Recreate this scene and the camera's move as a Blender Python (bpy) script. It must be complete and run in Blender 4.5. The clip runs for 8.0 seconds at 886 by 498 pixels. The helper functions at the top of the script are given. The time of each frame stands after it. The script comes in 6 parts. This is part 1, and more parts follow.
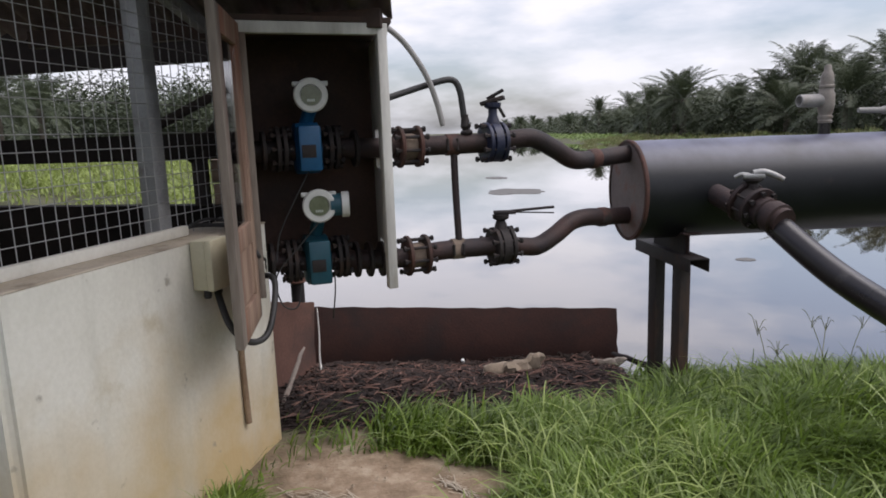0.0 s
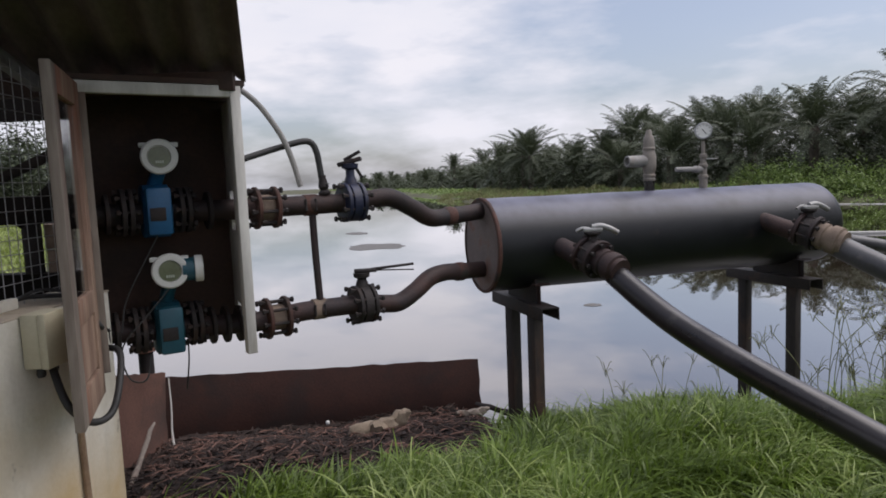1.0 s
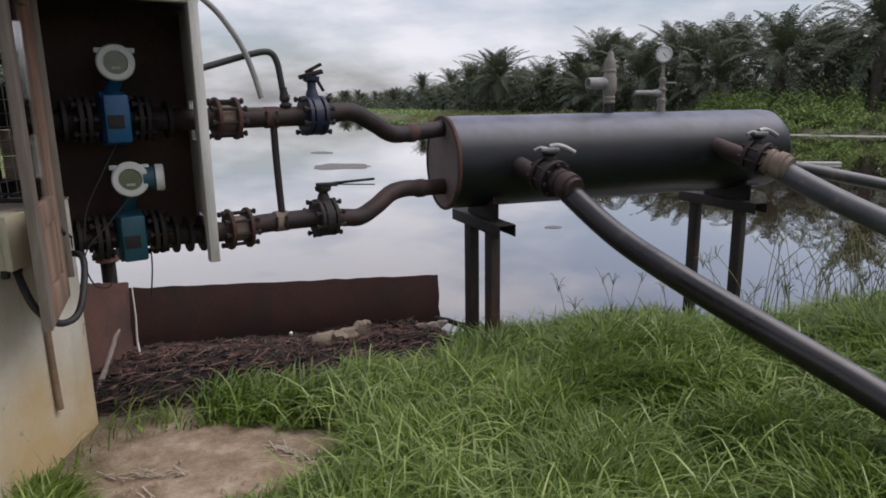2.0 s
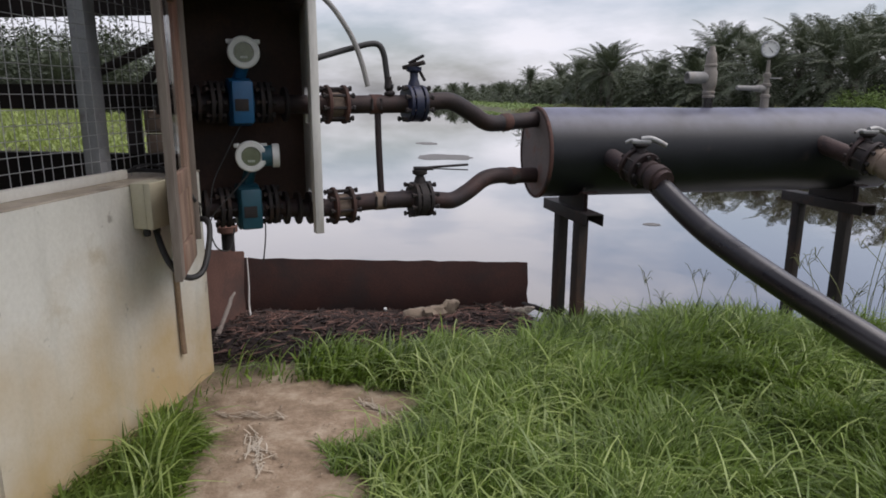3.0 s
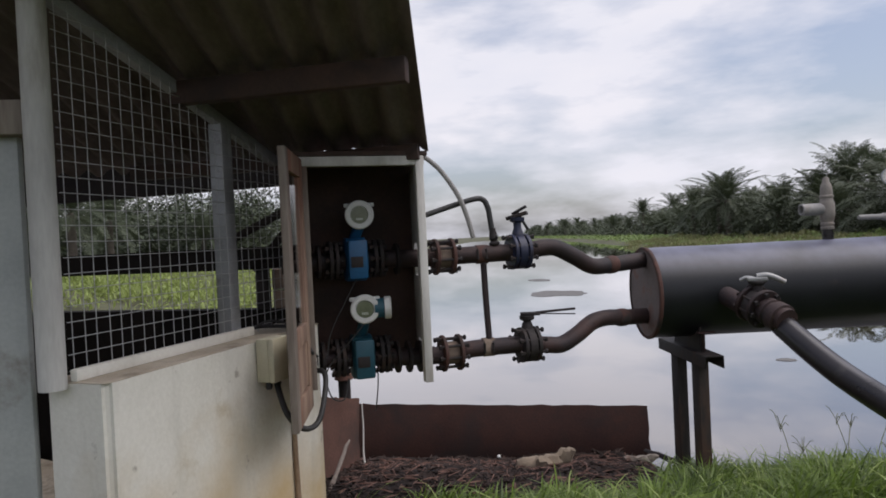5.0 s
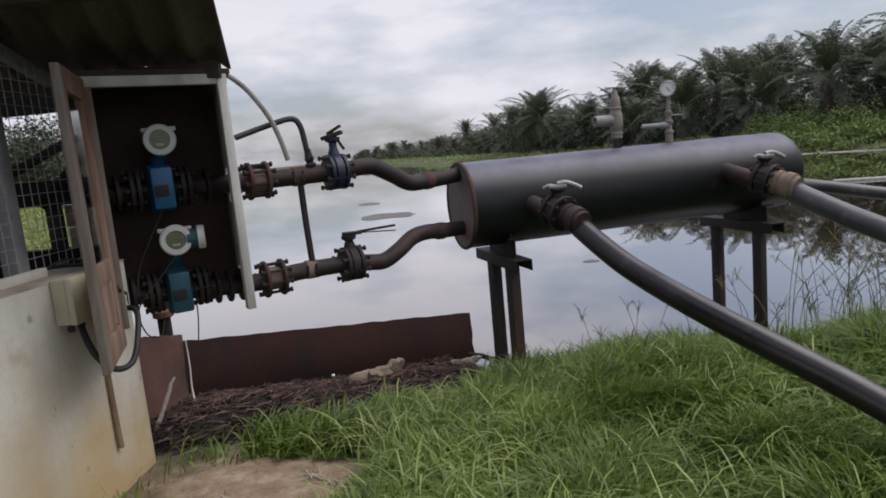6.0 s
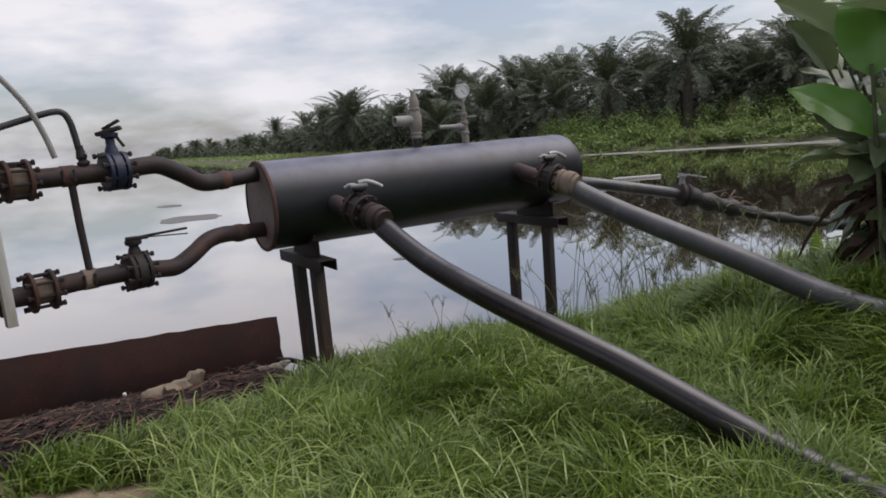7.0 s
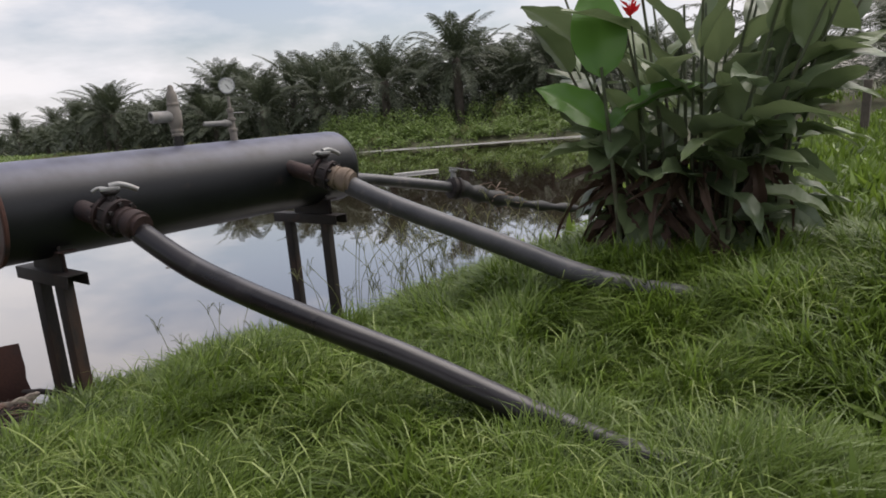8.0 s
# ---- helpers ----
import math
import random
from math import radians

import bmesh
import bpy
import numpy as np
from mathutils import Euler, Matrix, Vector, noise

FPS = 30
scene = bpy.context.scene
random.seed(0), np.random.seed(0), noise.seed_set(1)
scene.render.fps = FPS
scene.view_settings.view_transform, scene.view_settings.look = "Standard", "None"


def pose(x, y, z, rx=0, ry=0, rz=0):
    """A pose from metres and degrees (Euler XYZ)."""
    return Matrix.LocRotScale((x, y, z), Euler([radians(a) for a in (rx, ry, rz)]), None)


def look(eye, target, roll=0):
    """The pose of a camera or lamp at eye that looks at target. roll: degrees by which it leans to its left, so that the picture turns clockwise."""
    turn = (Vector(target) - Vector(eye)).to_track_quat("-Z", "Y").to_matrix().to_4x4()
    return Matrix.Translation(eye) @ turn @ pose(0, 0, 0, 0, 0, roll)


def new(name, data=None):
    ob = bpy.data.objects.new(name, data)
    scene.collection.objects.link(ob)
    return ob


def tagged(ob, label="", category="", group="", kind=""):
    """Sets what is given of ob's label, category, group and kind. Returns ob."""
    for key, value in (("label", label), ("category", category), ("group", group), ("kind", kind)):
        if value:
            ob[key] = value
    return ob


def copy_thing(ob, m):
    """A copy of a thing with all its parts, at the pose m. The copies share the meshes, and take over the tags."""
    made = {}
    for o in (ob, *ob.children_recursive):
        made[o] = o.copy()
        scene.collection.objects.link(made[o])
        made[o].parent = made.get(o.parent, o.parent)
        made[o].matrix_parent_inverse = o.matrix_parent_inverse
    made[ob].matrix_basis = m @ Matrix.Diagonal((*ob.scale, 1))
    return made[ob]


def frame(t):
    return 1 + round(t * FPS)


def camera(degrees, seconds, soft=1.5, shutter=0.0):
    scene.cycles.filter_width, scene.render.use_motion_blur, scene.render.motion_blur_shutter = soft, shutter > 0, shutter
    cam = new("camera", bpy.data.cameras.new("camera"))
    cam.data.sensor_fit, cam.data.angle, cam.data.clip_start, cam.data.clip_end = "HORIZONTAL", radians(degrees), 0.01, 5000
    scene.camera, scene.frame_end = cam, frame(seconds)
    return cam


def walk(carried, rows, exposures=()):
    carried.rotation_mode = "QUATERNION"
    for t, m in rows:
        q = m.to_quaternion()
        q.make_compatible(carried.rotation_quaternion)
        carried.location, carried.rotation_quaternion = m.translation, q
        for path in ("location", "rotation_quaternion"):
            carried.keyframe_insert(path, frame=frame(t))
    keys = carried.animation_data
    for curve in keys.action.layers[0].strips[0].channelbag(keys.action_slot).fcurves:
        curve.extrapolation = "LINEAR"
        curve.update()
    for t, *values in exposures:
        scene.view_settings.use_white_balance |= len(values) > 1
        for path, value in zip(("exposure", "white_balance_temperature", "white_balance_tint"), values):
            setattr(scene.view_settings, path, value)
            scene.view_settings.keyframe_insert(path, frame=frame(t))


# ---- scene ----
cam = camera(67.6, 8.0, soft=1.75)
PATH = [
    (0, (-0.305, 0.565, 1.69), (-0.117, 2.526, 1.346), -2.0),
    (0.5, (-0.305, 0.565, 1.72), (0.036, 2.51, 1.405), -0.8),
    (1, (-0.305, 0.53, 1.712), (0.298, 2.426, 1.515), -2.4),
    (1.5, (-0.305, 0.494, 1.705), (0.42, 2.33, 1.381), -1.9),
    (1.7, (-0.305, 0.48, 1.699), (0.423, 2.305, 1.324), -1.7),
    (2.8, (-0.303, 0.235, 1.665), (0.118, 2.128, 1.176), 1.0),
    (3, (-0.302, 0.217, 1.67), (0.089, 2.127, 1.224), 0.2),
    (3.5, (-0.301, 0.188, 1.683), (-0.06, 2.133, 1.285), -1.6),
    (4, (-0.3, 0.182, 1.695), (-0.206, 2.159, 1.405), -1.4),
    (4.2, (-0.292, 0.18, 1.701), (-0.246, 2.163, 1.444), -1.9),
    (5.3, (-0.25, 0.15, 1.735), (-0.149, 2.148, 1.739), -3.8),
    (5.5, (-0.237, 0.145, 1.724), (0.003, 2.124, 1.568), -3.0),
    (6, (-0.205, 0.12, 1.695), (0.336, 2.023, 1.405), -5.3),
    (6.5, (-0.167, 0.112, 1.69), (0.671, 1.89, 1.32), -5.2),
    (7, (-0.13, 0.104, 1.685), (0.908, 1.779, 1.346), -4.7),
    (7.5, (-0.092, 0.096, 1.68), (1.21, 1.565, 1.3), -4.7),
    (8, (-0.055, 0.088, 1.675), (1.448, 1.345, 1.276), -4.8),
]
walk(cam, [(t, look(eye, target, roll)) for t, eye, target, roll in PATH],
     [(0.0, 0.28, 6350, 15), (0.6, 0.15, 6350, 15), (1.5, 0.05, 6350, 15), (3.0, 0.12, 6350, 15), (4.0, 0.18, 6350, 15), (5.5, 0.0, 6350, 15), (6.5, -0.02, 6400, 15), (7.0, 0.06, 6500, 14), (8.0, 0.18, 6700, 13)])

# ---- light ----
SUN_EL, SUN_AZ = 60.0, 108.0
world = bpy.data.worlds.new("sky")
scene.world = world
world.use_nodes = True
wn, wl = world.node_tree.nodes, world.node_tree.links
wn.clear()
w_out = wn.new("ShaderNodeOutputWorld")
w_bg = wn.new("ShaderNodeBackground")
w_sky = wn.new("ShaderNodeTexSky")
w_sky.sky_type, w_sky.sun_disc = "NISHITA", False
w_sky.sun_elevation, w_sky.sun_rotation = radians(SUN_EL), radians(SUN_AZ)
w_sky.dust_density = 3.0
w_tc = wn.new("ShaderNodeTexCoord")
w_map = wn.new("ShaderNodeMapping")
w_map.inputs["Scale"].default_value = (1.0, 1.0, 3.2)
w_noise = wn.new("ShaderNodeTexNoise")
w_noise.inputs["Scale"].default_value, w_noise.inputs["Detail"].default_value = 2.3, 6.0
w_noise.inputs["Roughness"].default_value = 0.55
w_ramp = wn.new("ShaderNodeValToRGB")
w_ramp.color_ramp.elements[0].position, w_ramp.color_ramp.elements[0].color = 0.40, (0.22, 0.22, 0.22, 1)
w_ramp.color_ramp.elements[1].position, w_ramp.color_ramp.elements[1].color = 0.58, (1, 1, 1, 1)
w_gain = wn.new("ShaderNodeMix")
w_gain.data_type, w_gain.blend_type = "RGBA", "MULTIPLY"
w_gain.inputs["Factor"].default_value = 1.0
w_gain.inputs["B"].default_value = (0.11, 0.11, 0.11, 1)
w_mix = wn.new("ShaderNodeMix")
w_mix.data_type = "RGBA"
w_cloud = wn.new("ShaderNodeTexNoise")
w_cloud.inputs["Scale"].default_value, w_cloud.inputs["Detail"].default_value = 4.5, 5.0
w_tone = wn.new("ShaderNodeValToRGB")
w_tone.color_ramp.elements[0].position, w_tone.color_ramp.elements[0].color = 0.3, (0.65, 0.67, 0.72, 1)
w_tone.color_ramp.elements[1].position, w_tone.color_ramp.elements[1].color = 0.75, (0.74, 0.735, 0.755, 1)
wl.new(w_tc.outputs["Generated"], w_map.inputs["Vector"])
wl.new(w_map.outputs["Vector"], w_noise.inputs["Vector"])
wl.new(w_map.outputs["Vector"], w_cloud.inputs["Vector"])
wl.new(w_noise.outputs["Fac"], w_ramp.inputs["Fac"])
wl.new(w_cloud.outputs["Fac"], w_tone.inputs["Fac"])
wl.new(w_sky.outputs["Color"], w_gain.inputs["A"])
wl.new(w_gain.outputs["Result"], w_mix.inputs["A"])
wl.new(w_tone.outputs["Color"], w_mix.inputs["B"])
wl.new(w_ramp.outputs["Color"], w_mix.inputs["Factor"])
wl.new(w_mix.outputs["Result"], w_bg.inputs["Color"])
wl.new(w_bg.outputs["Background"], w_out.inputs["Surface"])
w_bg.inputs["Strength"].default_value = 1.13

sun_data = bpy.data.lights.new("sun", "SUN")
sun_data.energy, sun_data.angle, sun_data.color = 2.2, radians(60), (1.0, 0.96, 0.9)
sun = new("sun", sun_data)
sun.matrix_world = pose(0, 0, 30, 90 - SUN_EL, 0, 180 - SUN_AZ)

# ---- materials ----


def material(name, a, b, rough=0.8, metal=0.0, scale=8.0, fine=90.0, bump=0.15, spot=None, spot_size=3.0, spot_amount=0.45,
             stretch=(1, 1, 1), vary=0.0, spec=0.5, depth=0.01):
    """Two tones in a coarse and a fine noise, stains of a third tone, fine relief; vary: change from object to object."""
    m = bpy.data.materials.new(name)
    m.use_nodes = True
    n, l = m.node_tree.nodes, m.node_tree.links
    p = n["Principled BSDF"]
    tc, mp = n.new("ShaderNodeTexCoord"), n.new("ShaderNodeMapping")
    mp.inputs["Scale"].default_value = stretch
    l.new(tc.outputs["Object"], mp.inputs["Vector"])
    big, small = n.new("ShaderNodeTexNoise"), n.new("ShaderNodeTexNoise")
    big.inputs["Scale"].default_value, big.inputs["Detail"].default_value = scale, 5.0
    small.inputs["Scale"].default_value, small.inputs["Detail"].default_value = fine, 3.0
    for t in (big, small):
        l.new(mp.outputs["Vector"], t.inputs["Vector"])
    add = n.new("ShaderNodeMath")
    add.operation = "MULTIPLY_ADD"
    add.inputs[1].default_value = 0.45
    l.new(small.outputs["Fac"], add.inputs[0])
    l.new(big.outputs["Fac"], add.inputs[2])
    ramp = n.new("ShaderNodeValToRGB")
    ramp.color_ramp.elements[0].position, ramp.color_ramp.elements[1].position = 0.5, 0.95
    ramp.color_ramp.elements[0].color, ramp.color_ramp.elements[1].color = (*a, 1), (*b, 1)
    l.new(add.outputs[0], ramp.inputs["Fac"])
    colour = ramp.outputs["Color"]
    if spot:
        st = n.new("ShaderNodeTexNoise")
        st.inputs["Scale"].default_value, st.inputs["Detail"].default_value = spot_size, 7.0
        st.inputs["Roughness"].default_value = 0.65
        l.new(mp.outputs["Vector"], st.inputs["Vector"])
        sr = n.new("ShaderNodeValToRGB")
        sr.color_ramp.elements[0].position, sr.color_ramp.elements[1].position = 1 - spot_amount - 0.08, 1 - spot_amount + 0.12
        l.new(st.outputs["Fac"], sr.inputs["Fac"])
        mx = n.new("ShaderNodeMix")
        mx.data_type = "RGBA"
        l.new(sr.outputs["Color"], mx.inputs["Factor"])
        l.new(colour, mx.inputs["A"])
        mx.inputs["B"].default_value = (*spot, 1)
        colour = mx.outputs["Result"]
    if vary:
        info, hsv, rng = n.new("ShaderNodeObjectInfo"), n.new("ShaderNodeHueSaturation"), n.new("ShaderNodeMapRange")
        rng.inputs["To Min"].default_value, rng.inputs["To Max"].default_value = 1 - vary, 1 + vary
        l.new(info.outputs["Random"], rng.inputs["Value"])
        l.new(rng.outputs["Result"], hsv.inputs["Value"])
        l.new(colour, hsv.inputs["Color"])
        colour = hsv.outputs["Color"]
    l.new(colour, p.inputs["Base Color"])
    rr = n.new("ShaderNodeMapRange")
    rr.inputs["To Min"].default_value, rr.inputs["To Max"].default_value = max(rough - 0.12, 0.02), min(rough + 0.12, 1)
    l.new(big.outputs["Fac"], rr.inputs["Value"])
    l.new(rr.outputs["Result"], p.inputs["Roughness"])
    p.inputs["Metallic"].default_value = metal
    p.inputs["Specular IOR Level"].default_value = spec
    if bump:
        bp = n.new("ShaderNodeBump")
        bp.inputs["Strength"].default_value, bp.inputs["Distance"].default_value = bump, depth
        l.new(add.outputs[0], bp.inputs["Height"])
        l.new(bp.outputs["Normal"], p.inputs["Normal"])
    return m


def leaf_material(name, a, b, rough=0.45, through_light=0.35, patch=0.6, third=None, each=False):
    """Leaf surface whose tone changes from leaf to leaf, with some light coming through."""
    m = bpy.data.materials.new(name)
    m.use_nodes = True
    n, l = m.node_tree.nodes, m.node_tree.links
    p, out = n["Principled BSDF"], n["Material Output"]
    geo, ramp = n.new("ShaderNodeNewGeometry"), n.new("ShaderNodeValToRGB")
    ramp.color_ramp.elements[0].color, ramp.color_ramp.elements[1].color = (*a, 1), (*b, 1)
    noi, add = n.new("ShaderNodeTexNoise"), n.new("ShaderNodeMath")
    noi.inputs["Scale"].default_value = 3.0
    add.operation = "MULTIPLY_ADD"
    add.inputs[1].default_value, add.inputs[2].default_value = 0.6, 0.2 - patch * 0.5
    tc = n.new("ShaderNodeTexCoord")
    l.new(tc.outputs["Object"], noi.inputs["Vector"])
    l.new(n.new("ShaderNodeObjectInfo").outputs["Random"] if each else geo.outputs["Random Per Island"], add.inputs[0])
    ad2 = n.new("ShaderNodeMath")
    ad2.operation = "MULTIPLY_ADD"
    ad2.inputs[1].default_value = patch
    l.new(noi.outputs["Fac"], ad2.inputs[0])
    l.new(add.outputs[0], ad2.inputs[2])
    l.new(ad2.outputs[0], ramp.inputs["Fac"])
    colour = ramp.outputs["Color"]
    if third:
        no2, mr, mx = n.new("ShaderNodeTexNoise"), n.new("ShaderNodeMapRange"), n.new("ShaderNodeMix")
        no2.inputs["Scale"].default_value, no2.inputs["Detail"].default_value = 1.6, 3.0
        l.new(tc.outputs["Object"], no2.inputs["Vector"])
        mr.inputs["From Min"].default_value, mr.inputs["From Max"].default_value, mr.inputs["To Max"].default_value = 0.45, 0.68, 0.75
        l.new(no2.outputs["Fac"], mr.inputs["Value"])
        mx.data_type = "RGBA"
        mx.inputs[7].default_value = (*third, 1)
        l.new(mr.outputs["Result"], mx.inputs[0])
        l.new(colour, mx.inputs[6])
        colour = mx.outputs[2]
    l.new(colour, p.inputs["Base Color"])
    p.inputs["Roughness"].default_value = rough
    tr, mix = n.new("ShaderNodeBsdfTranslucent"), n.new("ShaderNodeMixShader")
    l.new(colour, tr.inputs["Color"])
    mix.inputs["Fac"].default_value = through_light
    l.new(p.outputs["BSDF"], mix.inputs[1])
    l.new(tr.outputs["BSDF"], mix.inputs[2])
    l.new(mix.outputs["Shader"], out.inputs["Surface"])
    return m


def wall_material():
    """Cream paint over plaster: green and rusty stains, bare patches and yellow-brown wash near the foot."""
    m = material("cream_painted_plaster", (0.62, 0.60, 0.53), (0.76, 0.74, 0.67), 0.85, 0, 2.2, 60, 0.25, (0.44, 0.38, 0.26), 4.0, 0.33)
    n, l = m.node_tree.nodes, m.node_tree.links
    p = n["Principled BSDF"]
    was = p.inputs["Base Color"].links[0].from_socket
    tc, sep, noi = n.new("ShaderNodeTexCoord"), n.new("ShaderNodeSeparateXYZ"), n.new("ShaderNodeTexNoise")
    noi.inputs["Scale"].default_value, noi.inputs["Detail"].default_value = 3.0, 6.0
    l.new(tc.outputs["Object"], sep.inputs["Vector"])
    l.new(tc.outputs["Object"], noi.inputs["Vector"])
    # splashed mud: a ragged band whose upper edge wanders
    h = n.new("ShaderNodeMath")
    h.operation = "MULTIPLY_ADD"
    h.inputs[1].default_value = -1.1
    l.new(noi.outputs["Fac"], h.inputs[0])
    l.new(sep.outputs["Z"], h.inputs[2])
    r = n.new("ShaderNodeMapRange")
    r.inputs["From Min"].default_value, r.inputs["From Max"].default_value = -0.15, 0.5
    r.inputs["To Min"].default_value, r.inputs["To Max"].default_value = 0.95, 0.0
    l.new(h.outputs[0], r.inputs["Value"])
    mx = n.new("ShaderNodeMix")
    mx.data_type = "RGBA"
    l.new(r.outputs["Result"], mx.inputs["Factor"])
    l.new(was, mx.inputs["A"])
    mx.inputs["B"].default_value = (0.47, 0.34, 0.16, 1)
    # rain streaks
    mp, st, sr, mx2 = n.new("ShaderNodeMapping"), n.new("ShaderNodeTexNoise"), n.new("ShaderNodeMapRange"), n.new("ShaderNodeMix")
    mp.inputs["Scale"].default_value = (5.0, 5.0, 0.7)
    st.inputs["Scale"].default_value, st.inputs["Detail"].default_value = 1.6, 7.0
    st.inputs["Roughness"].default_value = 0.6
    sr.inputs["From Min"].default_value, sr.inputs["From Max"].default_value = 0.5, 0.72
    sr.inputs["To Max"].default_value = 0.28
    l.new(tc.outputs["Object"], mp.inputs["Vector"])
    l.new(mp.outputs["Vector"], st.inputs["Vector"])
    l.new(st.outputs["Fac"], sr.inputs["Value"])
    mx2.data_type = "RGBA"
    l.new(sr.outputs["Result"], mx2.inputs["Factor"])
    l.new(mx.outputs["Result"], mx2.inputs["A"])
    mx2.inputs["B"].default_value = (0.34, 0.33, 0.27, 1)
    # small dark scuffs and chips
    ch, cr, mx3 = n.new("ShaderNodeTexNoise"), n.new("ShaderNodeMapRange"), n.new("ShaderNodeMix")
    ch.inputs["Scale"].default_value, ch.inputs["Detail"].default_value = 11.0, 4.0
    cr.inputs["From Min"].default_value, cr.inputs["From Max"].default_value = 0.68, 0.74
    cr.inputs["To Max"].default_value = 0.7
    l.new(tc.outputs["Object"], ch.inputs["Vector"])
    l.new(ch.outputs["Fac"], cr.inputs["Value"])
    mx3.data_type = "RGBA"
    l.new(cr.outputs["Result"], mx3.inputs["Factor"])
    l.new(mx2.outputs["Result"], mx3.inputs["A"])
    mx3.inputs["B"].default_value = (0.27, 0.24, 0.19, 1)
    l.new(mx3.outputs["Result"], p.inputs["Base Color"])
    return m


M_WALL = wall_material()
M_CAP = material("worn_cement_top", (0.44, 0.37, 0.28), (0.60, 0.53, 0.43), 0.9, 0, 5, 80, 0.4, (0.2, 0.16, 0.12), 6, 0.38)
M_WIRE = material("galvanised_wire", (0.34, 0.34, 0.34), (0.45, 0.45, 0.45), 0.55, 0.4, 30, 200, 0.05)
M_GALV = material("galvanised_steel", (0.30, 0.31, 0.32), (0.42, 0.43, 0.44), 0.5, 0.6, 6, 120, 0.1, (0.2, 0.18, 0.17), 9, 0.35)
M_JAMB = material("grey_green_door_paint", (0.33, 0.35, 0.335), (0.45, 0.47, 0.45), 0.6, 0, 4, 70, 0.1, (0.24, 0.22, 0.19), 7, 0.32)
M_TIMBER = material("weathered_timber", (0.15, 0.12, 0.10), (0.29, 0.25, 0.21), 0.85, 0, 9, 70, 0.35, (0.12, 0.055, 0.035), 5, 0.4, (1, 1, 0.12))
M_WHITEWOOD = material("grey_white_painted_wood", (0.42, 0.41, 0.39), (0.58, 0.57, 0.54), 0.7, 0, 12, 90, 0.2, (0.3, 0.27, 0.23), 8, 0.35, (1, 1, 0.2))
M_DOOR = material("red_brown_door_timber", (0.17, 0.10, 0.07), (0.34, 0.24, 0.18), 0.8, 0, 9, 70, 0.35, (0.20, 0.075, 0.045), 5, 0.45, (1, 1, 0.12))
M_PLY = material("dark_brown_plywood", (0.034, 0.017, 0.012), (0.070, 0.036, 0.026), 0.75, 0, 4, 60, 0.2, (0.02, 0.012, 0.01), 3, 0.45)
M_RUST = material("rusty_steel_pipe", (0.016, 0.0095, 0.0095), (0.066, 0.032, 0.027), 0.66, 0.2, 10, 110, 0.35, (0.020, 0.017, 0.020), 5, 0.5, vary=0.15)
M_RUSTRED = material("red_rust_flange", (0.038, 0.016, 0.012), (0.095, 0.042, 0.032), 0.8, 0.15, 14, 130, 0.4, (0.03, 0.024, 0.022), 8, 0.45, vary=0.15)
M_IRON = material("dark_corroded_iron", (0.012, 0.010, 0.011), (0.032, 0.025, 0.024), 0.7, 0.2, 14, 120, 0.35, (0.06, 0.03, 0.02), 8, 0.36)
M_LEG = material("rust_streaked_dark_steel", (0.016, 0.013, 0.013), (0.04, 0.033, 0.03), 0.7, 0.2, 6, 90, 0.3, (0.085, 0.045, 0.028), 4, 0.40, (1, 1, 0.35))
M_TANK = material("black_painted_steel", (0.005, 0.0055, 0.007), (0.010, 0.011, 0.0135), 0.42, 0.0, 3, 60, 0.06, (0.05, 0.034, 0.03), 2.5, 0.30, depth=0.004, spec=0.38)
M_TANKEND = material("dull_primer_steel_end", (0.11, 0.088, 0.084), (0.20, 0.165, 0.155), 0.8, 0.1, 6, 80, 0.25, (0.16, 0.07, 0.05), 6, 0.4)
M_HDPE = material("black_plastic_pipe", (0.010, 0.0085, 0.010), (0.020, 0.0165, 0.019), 0.30, 0.0, 5, 90, 0.05, (0.05, 0.045, 0.042), 7, 0.32, depth=0.004)
M_HDPE2 = material("greyed_plastic_pipe", (0.040, 0.040, 0.044), (0.075, 0.074, 0.080), 0.42, 0.0, 5, 90, 0.08, (0.14, 0.12, 0.11), 7, 0.36)
M_BLUE = material("dark_blue_valve_paint", (0.008, 0.011, 0.030), (0.016, 0.021, 0.055), 0.5, 0.1, 14, 100, 0.2, (0.022, 0.016, 0.015), 9, 0.36)
M_CYAN = material("bright_blue_enamel", (0.006, 0.062, 0.16), (0.010, 0.095, 0.22), 0.4, 0.0, 8, 80, 0.05, (0.03, 0.12, 0.2), 6, 0.3)
M_TEAL = material("faded_teal_enamel", (0.007, 0.055, 0.085), (0.013, 0.08, 0.115), 0.45, 0.0, 8, 80, 0.06, (0.03, 0.08, 0.1), 6, 0.34)
M_METER = material("pale_grey_housing", (0.55, 0.56, 0.54), (0.66, 0.67, 0.65), 0.5, 0, 8, 80, 0.05, (0.42, 0.41, 0.38), 7, 0.3)
M_DIAL = material("olive_display_glass", (0.10, 0.12, 0.07), (0.17, 0.19, 0.12), 0.2, 0, 12, 60, 0.0)
M_LCD = material("pale_display_digits", (0.42, 0.46, 0.40), (0.52, 0.56, 0.50), 0.5, 0, 20, 60, 0.0)
M_BLACK = material("black_cable", (0.016, 0.016, 0.017), (0.035, 0.034, 0.034), 0.6, 0, 9, 70, 0.1)
M_CREAM = material("cream_plastic_box", (0.50, 0.46, 0.33), (0.58, 0.54, 0.40), 0.55, 0, 7, 80, 0.04, (0.42, 0.36, 0.24), 5, 0.3)
